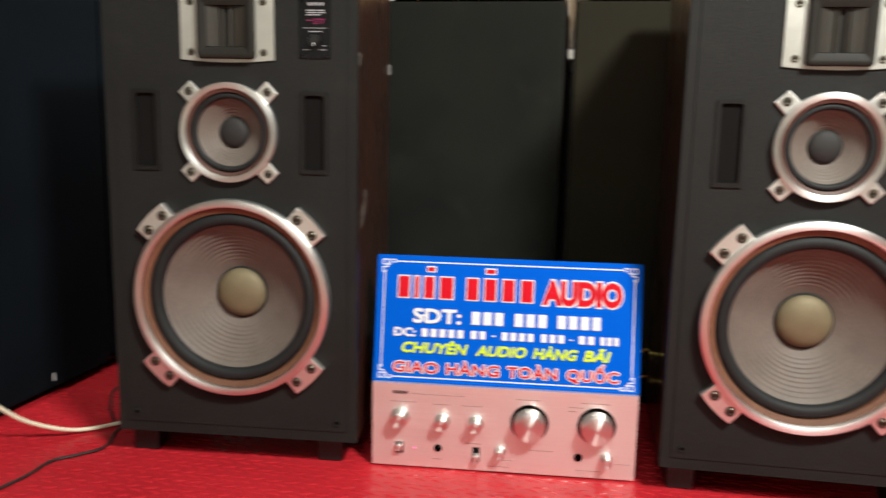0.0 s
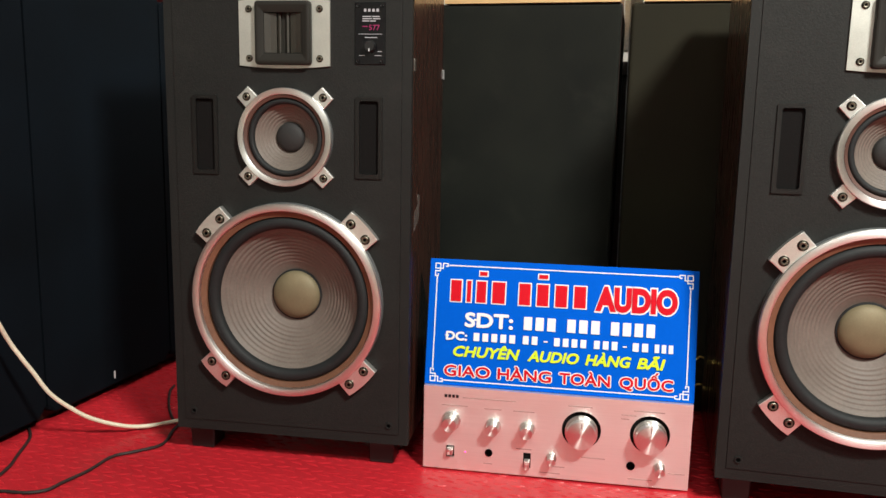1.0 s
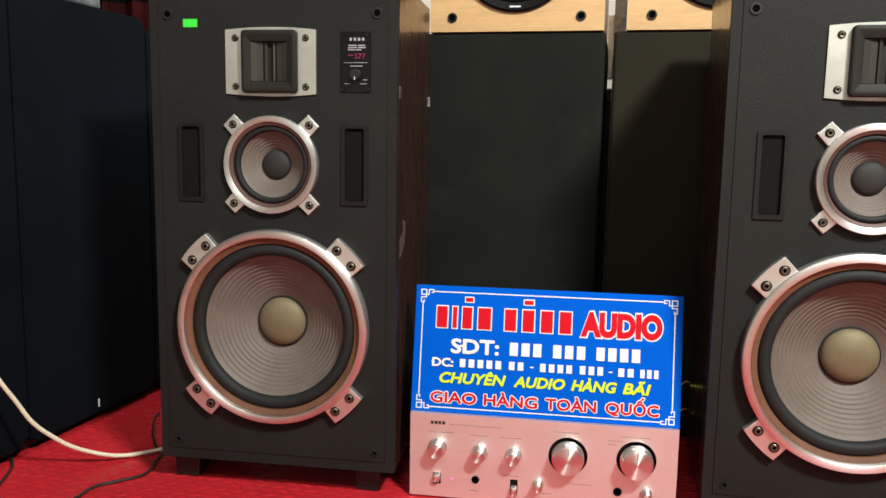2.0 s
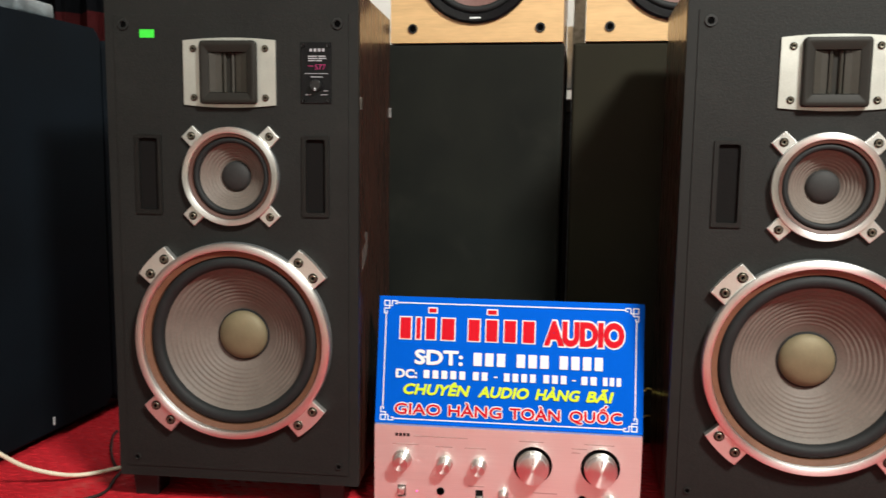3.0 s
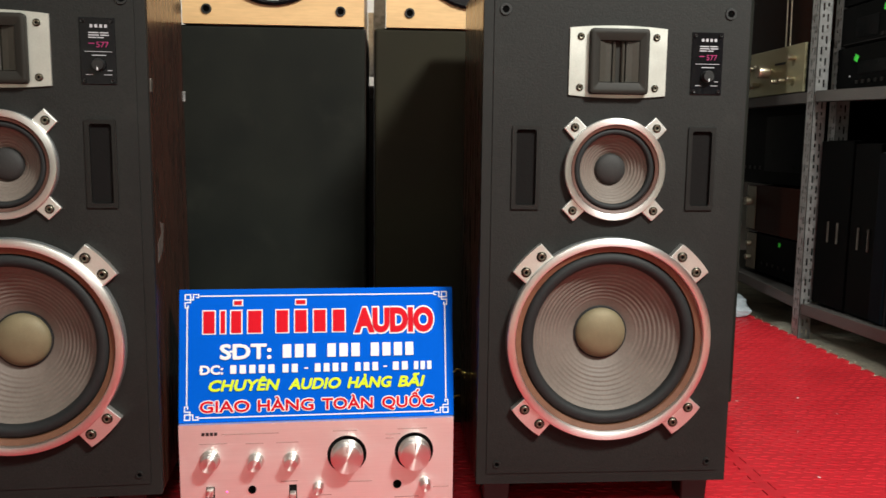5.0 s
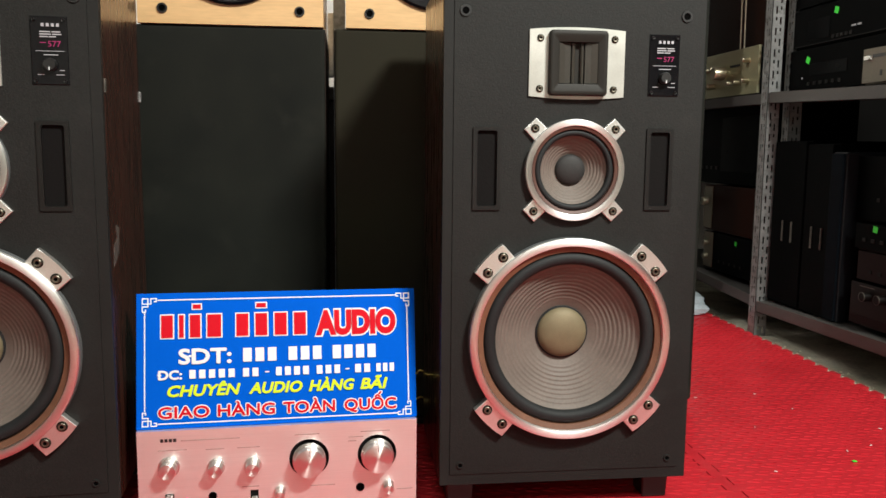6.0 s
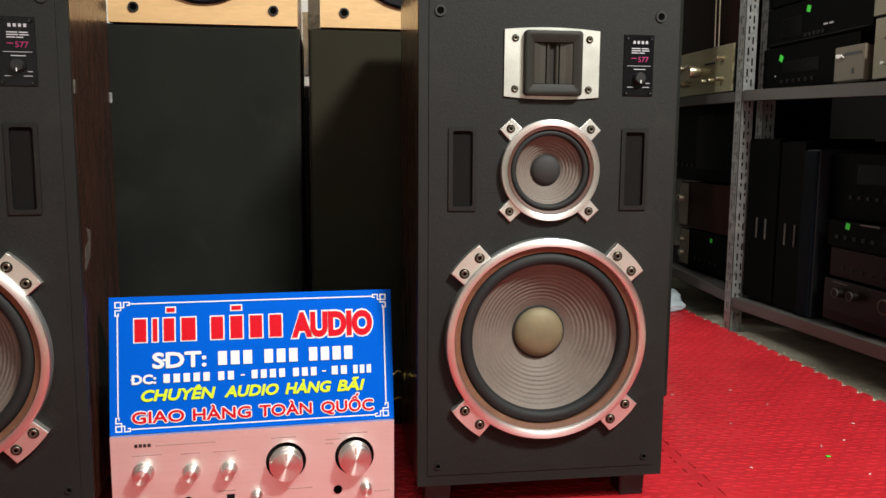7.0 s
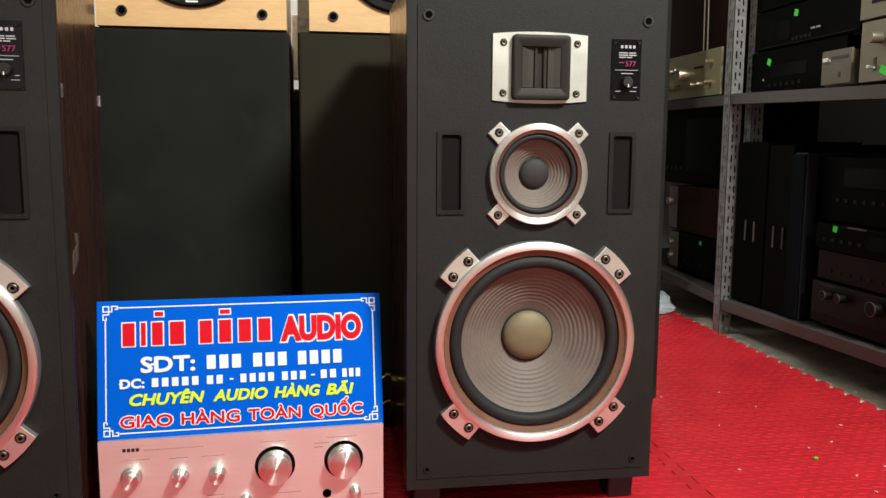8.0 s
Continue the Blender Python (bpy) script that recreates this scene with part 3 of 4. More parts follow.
def loudspeaker(m, label):
    sp = thing("loudspeaker", m, label, "loudspeaker", "pair of large loudspeakers")
    W = 0.2015
    part("side_panel", box(-W, -W + 0.018, 0.012, DEPTH, 0.048, TOP, 0.0015), WALNUT, sp, "glossy walnut side panel")
    part("side_panel", box(W - 0.018, W, 0.012, DEPTH, 0.048, TOP, 0.0015), WALNUT, sp, "glossy walnut side panel")
    part("top_panel", box(-W + 0.018, W - 0.018, 0.012, DEPTH, TOP - 0.02, TOP - 0.0005), WALNUT, sp, "walnut top panel")
    part("bottom_panel", box(-W + 0.018, W - 0.018, 0.012, DEPTH, 0.0485, 0.066), WALNUT, sp, "walnut bottom panel")
    part("back_panel", box(-W + 0.018, W - 0.018, DEPTH - 0.015, DEPTH - 0.001, 0.066, TOP - 0.02), DARKWOOD, sp, "dark back panel")
    part("front_frame", pierced(rect(-W, W, 0.048, TOP), [rect(-0.1865, 0.1865, 0.0655, 0.7955)], 0.0, 0.012), VINYL, sp, "charcoal front frame")
    part("baffle", pierced(rect(-0.1862, 0.1862, 0.0658, 0.7952), BAFFLE_HOLES, -0.0015, 0.016), VINYL, sp, "charcoal textured front baffle")
    woofer_parts(sp)
    mid_parts(sp)
    tweeter_parts(sp)
    port_parts(sp, -0.1565, -0.1135)
    port_parts(sp, 0.1135, 0.1565)
    badge_parts(sp)
    for x in (-0.17, 0.17):
        for z, r in ((0.081, 0.0046), (0.780, 0.0072)):
            k = part("grille_socket", lathe([(r * 1.25, -0.0015), (r * 1.15, -0.0036), (r * 0.75, -0.0036), (r * 0.66, -0.0020)], x, z, 24), VINYL if z < 0.5 else BLACK, sp, "grille peg socket", True)
            # flat black disc stands in for the shade inside the hole
            part("hole", lathe([(r * 0.85, -0.0022), (0, -0.0022)], x, z, 20), SOCKET, k, "flat black disc for the shaded peg hole")
    foot = part("foot", box(-0.0205, 0.0205, -0.0225, 0.0225, -0.0005, 0.0485, 0.002, 1, top=1.10), BLACK, sp, "black block foot")
    foot.location = (-0.1650, 0.055, 0)
    for x, y in ((0.1650, 0.055), (-0.1650, 0.245), (0.1650, 0.245)):
        shared(foot, Matrix.Translation((x, y, 0)))["label"] = "black block foot"
    return sp


right_speaker = loudspeaker(pose(0.45, 0, 0), "large charcoal three-way loudspeaker with polished driver rings")
left_speaker = copy_thing(right_speaker, pose(-0.4362, -0.0286, 0, 0, 0, 3.96))
for ob in left_speaker.children:
    if ob.name.startswith("foot") and ob.location.y < 0.1:
        ob.location.x -= 0.008 if ob.location.x < 0 else 0.015
tagged(left_speaker, "large charcoal three-way loudspeaker with a green price sticker")
part("price_sticker", box(-0.1440, -0.1205, -0.0022, -0.0014, 0.7600, 0.7725), GREEN, left_speaker, "bright green paper sticker")
part("side_catch", box(0.2005, 0.2035, 0.014, 0.024, 0.652, 0.672, 0.001), WORN, left_speaker, "small metal catch on the side")
part("torn_label", prism([(0.0, 0.40), (0.035, 0.415), (0.045, 0.455), (0.02, 0.46), (0.028, 0.44), (0.004, 0.43)], 0, 0.0006), SMUDGE, left_speaker, "torn remains of a pale label").matrix_basis = pose(0.2022, 0.03, 0, 0, 0, 90)
part("back_bracket", box(0.198, 0.204, DEPTH - 0.004, DEPTH + 0.004, 0.652, 0.670, 0.001), GALV, left_speaker, "metal bracket on the rear edge")


# ---- the amplifier and the shop sign on it ----
AW, AH = 0.430, 0.1455
amp_pose = pose(-0.0005, 0.0264, 0, 0, 0, 3.354)


def amp_knob(parent, u, v, r, length, name="knob"):
    x, z = -AW / 2 + (u + 0.007) * AW, AH * (1 - v)
    k = part(name, lathe([(r * 1.0, -0.002), (r * 1.0, -length * 0.55), (r * 0.93, -length * 0.6), (r * 0.90, -length * 0.97), (r * 0.84, -length), (0, -length + 0.0006)], x, z, 48), KNOB, parent, "turned aluminium control knob", True)
    return k, x, z


def amplifier():
    a = thing("amplifier", amp_pose, "silver-faced stereo amplifier standing on the red mat", "amplifier")
    w = AW / 2
    part("case", box(-w + 0.008, w - 0.008, 0.006, 0.30, 0.012, AH - 0.004, 0.002), CASE, a, "dark metal case")
    for x in (-0.16, 0.16):
        for y in (0.05, 0.26):
            part("foot", lathe([(0.016, 0), (0.018, 0.0125), (0, 0.0125)], 0, 0, 20), BLACK, a, "round black foot").matrix_basis = pose(x, y, 0, 90, 0, 0)
    holes = []
    spots = [(0.256, 0.745, 0.0052), (0.789, 0.75, 0.0056)]
    for u, v, r in spots:
        holes.append(circle(-w + u * AW, AH * (1 - v), r, 20))
    slots = [(0.106, 0.765, 0.0135, 0.0200), (0.403, 0.800, 0.0125, 0.0270)]
    for u, v, sw, sh in slots:
        x, z = -w + u * AW, AH * (1 - v)
        holes.append(rect(x - sw / 2, x + sw / 2, z - sh / 2, z + sh / 2))
    rings = [(0.602, 0.385, 0.0312), (0.852, 0.375, 0.0312)]
    for u, v, r in rings:
        holes.append(circle(-w + u * AW, AH * (1 - v), r, 48))
    face = part("front_panel", pierced(rect(-w, w, 0.003, AH), holes, 0.0, 0.008), FACE, a, "brushed aluminium front panel")
    for u, v, r in rings:
        x, z = -w + u * AW, AH * (1 - v)
        part("knob_recess", lathe([(r, 0.001), (r * 0.995, 0.0055), (0, 0.0055)], x, z, 48), PORT, face, "black recessed dial ring", True)
        k, _, _ = amp_knob(a, u - 0.007, v, 0.0258, 0.026, "volume_knob")
        part("marker", box(x - 0.0007, x + 0.0007, -0.0268, -0.0256, z + 0.012, z + 0.021), INK, k)
    for u, v, r, n in ((0.100, 0.40, 0.0138, 0.022), (0.263, 0.425, 0.0115, 0.021), (0.392, 0.43, 0.0115, 0.021), (0.488, 0.745, 0.0078, 0.018), (0.886, 0.755, 0.0085, 0.018)):
        k, x, z = amp_knob(a, u, v, r, n)
        part("collar", lathe([(r * 1.18, 0.0), (r * 1.12, -0.0032), (r * 0.9, -0.0034)], x, z, 36), KNOB, k, "", True)
    for u, v, r in spots:
        x, z = -w + u * AW, AH * (1 - v)
        j = part("jack_socket", lathe([(r * 1.25, -0.0002), (r * 1.2, -0.0016), (r * 0.9, -0.0016), (r * 0.8, 0.007), (0, 0.007)], x, z, 24), SOCKET, face, "black headphone socket", True)
    for (u, v, sw, sh), up in zip(slots, (0.10, -0.20)):
        x, z = -w + u * AW, AH * (1 - v)
        part("switch_well", box(x - sw / 2, x + sw / 2, 0.004, 0.0075, z - sh / 2, z + sh / 2), PORT, face, "dark switch slot")
        part("switch_lever", box(x - sw * 0.36, x + sw * 0.36, -0.0095, 0.004, z + sh * (up - 0.28), z + sh * (up + 0.28), 0.001), KNOB, a, "silver lever switch")
    part("pilot_lamp", lathe([(0.0016, -0.0002), (0.0012, -0.0012), (0, -0.0014)], -w + 0.165 * AW, AH * 0.24, 12), glow("pilot_pink", (1.0, 0.12, 0.45), 1.2), a, "tiny pink pilot lamp")

    def line(u0, u1, v, h=0.0011, material=INK):
        return bars([(-w + u0 * AW, -w + u1 * AW)], AH * (1 - v) - h / 2, AH * (1 - v) + h / 2, -0.0004)
    part("brand_mark", bars(spread(-w + 0.078 * AW, -w + 0.137 * AW, [4], 0.25), AH * 0.876, AH * 0.912, -0.0004), BLACK, face, "dark brand mark")
    for u0, u1, v in ((0.15, 0.355, 0.115), (0.07, 0.17, 0.215), (0.235, 0.30, 0.225), (0.345, 0.425, 0.225), (0.55, 0.64, 0.115), (0.745, 0.80, 0.17), (0.79, 0.90, 0.115), (0.745, 0.775, 0.215),
                      (0.605, 0.695, 0.70), (0.36, 0.42, 0.665), (0.235, 0.27, 0.875), (0.49, 0.545, 0.84), (0.78, 0.87, 0.90), (0.925, 0.985, 0.80), (0.45, 0.53, 0.92)):
        part("fine_print", line(u0, u1, v), INK, face)
    return a


amplifier()


def sign():
    W, H = 0.4325, 0.2082
    s = thing("shop_sign", amp_pose @ pose(0, 0.0065, AH + 0.0008, -11.125, 0, 0), "blue printed shop sign leaning back on the amplifier", "sign")
    part("board", box(-W / 2, W / 2, 0.0, 0.004, 0.0, H, 0.0006, 1), BLUE, s, "blue printed board")
    X = lambda u: -W / 2 + (u * 1.008 - 0.011) * W
    Z = lambda v: H * (1 - v)
    y1, y2 = -0.0005, -0.0012
    frame_line = bmesh.new()
    t = 0.0009
    inset, e = 0.0085, 0.0017
    for z in (0.0078, H - 0.0105):
        box(-W / 2 + 0.0315, W / 2 - 0.0290, y1, y1 + 0.0003, z - t, z + t, bm=frame_line)
    for x in (-W / 2 + inset + 0.004, W / 2 - inset - 0.004):
        box(x - t, x + t, y1, y1 + 0.0003, 0.0275, H - 0.0285, bm=frame_line)
    part("border_line", frame_line, WHITE_INK, s, "thin white border")
    for sx in (-1, 1):
        for sz in (-1, 1):
            bm = bmesh.new()
            cx, cz = sx * (W / 2 - inset), (H - inset + 0.0015 if sz > 0 else inset - 0.0042)

            def seg(a, b, c, d):
                xa, xb = sorted((cx - sx * a, cx - sx * b))
                za, zb = sorted((cz - sz * c, cz - sz * d))
                box(xa, xb, y1, y1 + 0.0003, za, zb, bm=bm)
            q = 0.0098
            for a, b, c, d in ((0, q, 0, e), (0, e, e, q), (e, q, q - e, q), (q - e, q, e, q - e),
                               (q, 0.0125, q - e, q), (0.0125, 0.0125 + e, 0, q), (0.0125 + e, 0.0205, 0, e), (0.0205, 0.0205 + e, 0, 0.0062), (0.0175, 0.0205, 0.0062 - e, 0.0062),
                               (q - e, q, q, 0.0125), (0, q, 0.0125, 0.0125 + e), (0, e, 0.0125 + e, 0.0205), (0, 0.0062, 0.0205, 0.0205 + e), (0.0062 - e, 0.0062, 0.0175, 0.0205)):
                seg(a, b, c, d)
            part("corner_ornament", bm, WHITE_INK, s, "white fret corner ornament")
    # first line: the name as bars, one for each letter and accent, then one word
    g = 0.0018
    tall, mark = (0.165, 0.332), (0.088, 0.120)
    name_bars = [(0.096, 0.136, *tall), (0.157, 0.173, *tall), (0.194, 0.230, *tall), (0.254, 0.302, *tall), (0.204, 0.232, *mark),
                 (0.355, 0.397, *tall), (0.422, 0.464, *tall), (0.490, 0.533, *tall), (0.559, 0.602, *tall), (0.426, 0.460, *mark)]
    for a, b, top, low in name_bars:
        bar = part("name_bar", bars([(X(a), X(b))], Z(low), Z(top), y2), RED_INK, s, "plain red bar with white outline")
        part("bar_outline", bars([(X(a) - g, X(b) + g)], Z(low) - g, Z(top) + g, y1), WHITE_INK, bar, "white outline")
    for inner, outer in zip(letters("AUDIO", X(0.642), X(0.926), Z(0.332), H * 0.168, y2, 0.058), letters("AUDIO", X(0.642), X(0.926), Z(0.332), H * 0.168, y1, 0.108)):
        bold = part("letter", inner, RED_INK, s, "bold red letter of the word audio")
        part("letter_outline", outer, WHITE_INK, bold, "white outline")
    part("phone_word", stroked("SDT:", X(0.157), X(0.335), Z(0.526), H * 0.108, y2, 0.0012, 0.228), WHITE_INK, s, "white lettering")
    for a, b, n in ((0.371, 0.502, 3), (0.532, 0.663, 3), (0.691, 0.861, 4)):
        for q in spread(X(a), X(b), [n], 0.30):
            part("phone_bar", bars([q], Z(0.526), Z(0.424), y2), WHITE_INK, s, "plain white bar")
    part("address_word", stroked("DC:", X(0.087), X(0.165), Z(0.638), H * 0.064, y2, 0.0008, 0.0), WHITE_INK, s, "white lettering")
    for a, b, n in ((0.185, 0.354, 5), (0.371, 0.437, 2), (0.487, 0.616, 4), (0.633, 0.729, 3), (0.772, 0.839, 2), (0.852, 0.926, 3)):
        for q in spread(X(a), X(b), [n], 0.36):
            part("address_bar", bars([q], Z(0.638), Z(0.574), y2), WHITE_INK, s, "plain white bar")
    for a in (0.455, 0.743):
        part("address_dash", bars([(X(a), X(a + 0.014))], Z(0.613), Z(0.603), y2), WHITE_INK, s)
    for word, a, b in (("CHUYÊN", 0.118, 0.366), ("AUDIO", 0.400, 0.585), ("HÀNG", 0.612, 0.773), ("BÃI", 0.798, 0.895)):
        part("motto_word", lettering(word, X(a), X(b), Z(0.764), H * 0.078, y2, 0.0010, 0.22), YELLOW_INK, s, "slanted yellow lettering")
    for word, a, b in (("GIAO", 0.086, 0.259), ("HÀNG", 0.290, 0.487), ("TOÀN", 0.519, 0.702), ("QUỐC", 0.738, 0.926)):
        red = part("delivery_word", lettering(word, X(a), X(b), Z(0.922), H * 0.082, y2, 0.0006), RED_INK, s, "red lettering with white outline")
        part("word_outline", lettering(word, X(a), X(b), Z(0.922), H * 0.082, y1, 0.0021), WHITE_INK, red, "white letter outline")
    return s


sign()


# ---- the row of tall speakers behind, with maple boxes on top ----
def tall_speaker(x0, x1, y, cloth, label, top=0.805):
    s = thing("tall_speaker", pose((x0 + x1) / 2, y, 0), label, "loudspeaker", "row of tall dark speakers")
    w = (x1 - x0) / 2
    part("cabinet", box(-w, w, 0.022, 0.34, 0.0, top, 0.002), DARKWOOD, s, "dark wooden cabinet")
    part("grille", box(-w + 0.001, w - 0.001, 0.0, 0.0215, 0.02, top - 0.001, 0.006, 3), cloth, s, "stretched black grille cloth")
    return s


tall_speaker(-0.300, 0.064, 0.40, CLOTH, "tall loudspeaker with a dusty black cloth grille")
tall_speaker(0.081, 0.428, 0.40, CLOTH_B, "tall loudspeaker with a brownish black cloth grille")
tall_speaker(0.50, 0.872, 0.47, CLOTH, "tall dark loudspeaker standing behind the charcoal one", 1.02)


def maple_box(x0, x1):
    s = thing("bookshelf_speaker", pose((x0 + x1) / 2, 0.395, 0.8055), "light maple bookshelf speaker with a black woofer", "loudspeaker", "maple speakers on the tall ones")
    w, h = (x1 - x0) / 2, 0.56
    part("cabinet", box(-w, w, 0.019, 0.30, 0.0, h, 0.002), MAPLE, s)
    part("front", pierced(rect(-w, w, 0.0, h), [circle(0, 0.156, 0.112, 64)], 0.0, 0.0185), MAPLE, s, "light maple front")
    d = part("woofer", lathe([(0.1205, 0.0), (0.1200, -0.006), (0.116, -0.009), (0.102, -0.007), (0.100, 0.0)], 0, 0.156, 72), GLOSSBLACK, s, "black ring of the bass driver", True)
    part("surround", lathe([(0.1005, 0.001)] + [(0.0930 + 0.0070 * math.cos(math.pi * k / 8), -0.0005 - 0.006 * math.sin(math.pi * k / 8)) for k in range(9)] + [(0.0858, 0.002)], 0, 0.156, 64), RUBBER, d, "black rubber surround", True)
    part("cone", lathe([(0.0865, 0.002), (0.035, 0.032), (0, 0.028)], 0, 0.156, 64), GREY_CONE, d, "red-brown cone", True)
    part("brand_mark", box(-0.011, 0.011, -0.0096, -0.0088, 0.0445, 0.0475), WHITE_INK, d, "small white brand mark")
    for x in (-w + 0.0455, w - 0.0445):
        for z in (0.0275, h - 0.03):
            k = part("grille_socket", lathe([(0.0098, -0.0003), (0.0092, -0.0034), (0.0066, -0.0034), (0.0060, -0.0010)], x, z, 24), BLACK, s, "black grille peg socket", True)
            part("hole", lathe([(0.0068, -0.0008), (0, -0.0008)], x, z, 20), SOCKET, k, "flat black disc for the shaded peg hole")
    return s


maple_box(-0.283, 0.061)
maple_box(0.104, 0.449)


# ---- large navy cloth speakers along the west side ----
def navy_speaker(y0, y1, label, top=0.838):
    s = thing("floor_speaker", pose(-0.9345, 0.0, 0, 0, 0, -2.6), label, "loudspeaker", "large navy cloth speakers")
    part("cabinet", box(-0.42, -0.03, y0 + 0.004, y1 - 0.004, 0.0, top - 0.008, 0.004), DARKWOOD, s, "dark cabinet")
    out = round_rect(y0 + 0.002, y1 - 0.002, 0.022, top, 0.018, 5)
    g = part("grille", prism([(a, b) for a, b in out], -0.0, 0.03, 0.007), NAVY, s, "navy blue-black grille cloth")
    g.matrix_basis = pose(0, 0, 0, 0, 0, 90)
    return s


navy_speaker(-0.47, -0.0005, "large floor speaker covered in navy black cloth")
far_navy = navy_speaker(0.0005, 0.385, "large floor speaker in navy black cloth with a white tag")
navy_speaker(0.3865, 0.78, "lower floor speaker in navy black cloth behind its neighbours", 0.818)
part("tag", box(0.0, 0.0012, 0.188, 0.1915, 0.033, 0.049), WHITE_INK, far_navy, "small white cloth tag")


def packet():
    bm = box(-0.10, -0.01, 0.16, 0.275, 0.8385, 0.872, 0.008, 3)
    for v in bm.verts:
        v.co += 0.006 * noise.noise_vector(v.co * 30)
        v.co.z = max(v.co.z, 0.8385)
    ob = tagged(new("plastic_packet", mesh_of("plastic_packet", bm, PACKET, True)), "pale grey plastic packet on the navy speaker", "packet")
    ob.location = (-0.9345, 0, 0)


packet()


# ---- curtain and pole at the back ----
# made-up curtain filling the dark behind the speakers round the red band
def curtain():
    c = thing("curtain", pose(-1.575, 1.02, 0), "made-up dark curtain with a dull red band behind the speakers", "curtain")
    for name, z0, z1, material, label in (("cloth", 0.02, 0.901, CURTAIN_BLACK, "added blue-black lower sheet"), ("band", 0.901, 0.987, CURTAIN, "dull red band"), ("heading", 0.987, 2.3, CURTAIN_BLACK, "added black upper sheet")):
        bm = bmesh.new()
        rows = []
        n = 90
        for k in range(n + 1):
            x = -0.525 + 1.05 * k / n
            y = 0.022 * math.sin(k * 0.75) + 0.008 * math.sin(k * 1.9)
            rows.append([bm.verts.new((x, y, z)) for z in (z0, (z0 + z1) / 2, z1)])
        for p, q in zip(rows, rows[1:]):
            for i in range(2):
                bm.faces.new((p[i], q[i], q[i + 1], p[i + 1]))
        bmesh.ops.solidify(bm, geom=bm.faces[:], thickness=0.004)
        part(name, bm, material, c, label, True)


curtain()
pole = thing("steel_pole", pose(0.088, 0.785, -0.0125), "grey steel pole standing behind the speakers", "pole")
part("shaft", box(-0.014, 0.014, -0.014, 0.014, 0.0, 1.9, 0.002), GALV, pole)
# made-up piece whose white stands in for the bright strip beside the pole
part("bright_strip", box(-0.028, -0.0142, -0.012, 0.012, 0.755, 0.905, 0.002), STRIP_WHITE, pole, "white strip standing in for the bright gap beside the pole")
# added dark box blocking the pale wall in the gap between tall speakers
chest = thing("gap_blocker", pose(0.02, 0.82, -0.0125), "added dark box that keeps the gap between the tall speakers dark", "chest")
part("body", box(-0.50, 0.50, 0.0, 0.40, 0.0, 0.70, 0.003), DARKWOOD, chest)
part("lid", box(-0.51, 0.51, -0.01, 0.41, 0.7005, 0.735, 0.004), DARKWOOD, chest)


# ---- steel rack with hi-fi units on the east side ----
def angle_post(x, y, h=1.95):
    """A slotted steel angle with one leg facing west and one facing south."""
    p = thing("rack_post", pose(x, y, 0), "slotted galvanised steel angle post of the rack", "rack post", "posts of the steel rack")
    p.location.z = -0.0125
    for name, along_x in (("west_leg", False), ("south_leg", True)):
        bm = bmesh.new()
        wide, th = 0.040, 0.002
        cols = (0.004, 0.014, 0.018, 0.0255, 0.0305, wide)

        def bar(a, b, z0, z1):
            if along_x:
                box(a, b, 0, th, z0, z1, bm=bm)
            else:
                box(0, th, a, b, z0, z1, bm=bm)
        bar(0.0, 0.011, 0, h)
        bar(0.0165, 0.025, 0, h)
        bar(0.0305, wide, 0, h)
        n = int(h / 0.032)
        for k in range(n):
            z = k * 0.032
            bar(0.011, 0.0165, z, z + (0.010 if k % 2 else 0.022))
            bar(0.025, 0.0305, z, z + (0.022 if k % 2 else 0.010))
        part(name, bm, GALV, p, "slotted steel strip")
    for z in (0.10, 0.735):
        part("bolt", lathe([(0.006, -0.0005), (0.0055, -0.004), (0, -0.0045)], 0.02, z + 0.0125, 12), GALV, p, "shiny bolt")
    return p


angle_post(1.390, 1.176)
angle_post(1.455, 1.160, 1.80).location.z = 0.104
angle_post(1.390, 2.10)
angle_post(1.390, -0.30)


def shelf(y0, y1, z0, z1, label, depth=0.46):
    """A folded steel shelf from y0 to y1, whose front edge is z0 high at y0 and z1 at y1."""
    bm = bmesh.new()
    box(1.392, 1.392 + depth, y0, y1, -0.002, 0.0, bm=bm)
    box(1.392, 1.394, y0, y1, -0.034, -0.002, bm=bm)
    box(1.392, 1.408, y0, y1, -0.034, -0.032, bm=bm)
    for v in bm.verts:
        v.co.z += z0 + (z1 - z0) * (v.co.y - y0) / (y1 - y0)
    s = tagged(new("rack_shelf", mesh_of("rack_shelf", bm, SHELF_GREY)), label, "shelf", "shelves of the steel rack")
    return s


shelf(1.22, 2.10, 0.753, 0.757, "grey steel shelf carrying a silver amplifier")
shelf(-0.28, 1.17, 0.7110, 0.7540, "grey steel shelf carrying black and silver units")
shelf(1.22, 2.10, 0.115, 0.150, "low grey steel shelf with wooden-cased units")
shelf(-0.28, 1.17, 0.1420, 0.1030, "low grey steel shelf with a stack of units")


def unit(name, y0, y1, z0, z1, x, depth, face, case, label, category):
    """A hi-fi unit on the rack that faces west; returns the thing."""
    u = thing(name, pose(x, (y0 + y1) / 2, z0), label, category)
    w, h = (y1 - y0) / 2, z1 - z0
    part("case", box(0.008, depth, -w + 0.003, w - 0.003, 0.002, h - 0.003, 0.002), case, u)
    part("face", box(0.0, 0.008, -w, w, 0.006, h, 0.0015), face, u, "flat front panel")
    for y in (-w + 0.04, w - 0.04):
        part("foot", box(0.02, 0.05, y - 0.015, y + 0.015, 0.0, 0.006), BLACK, u)
    return u


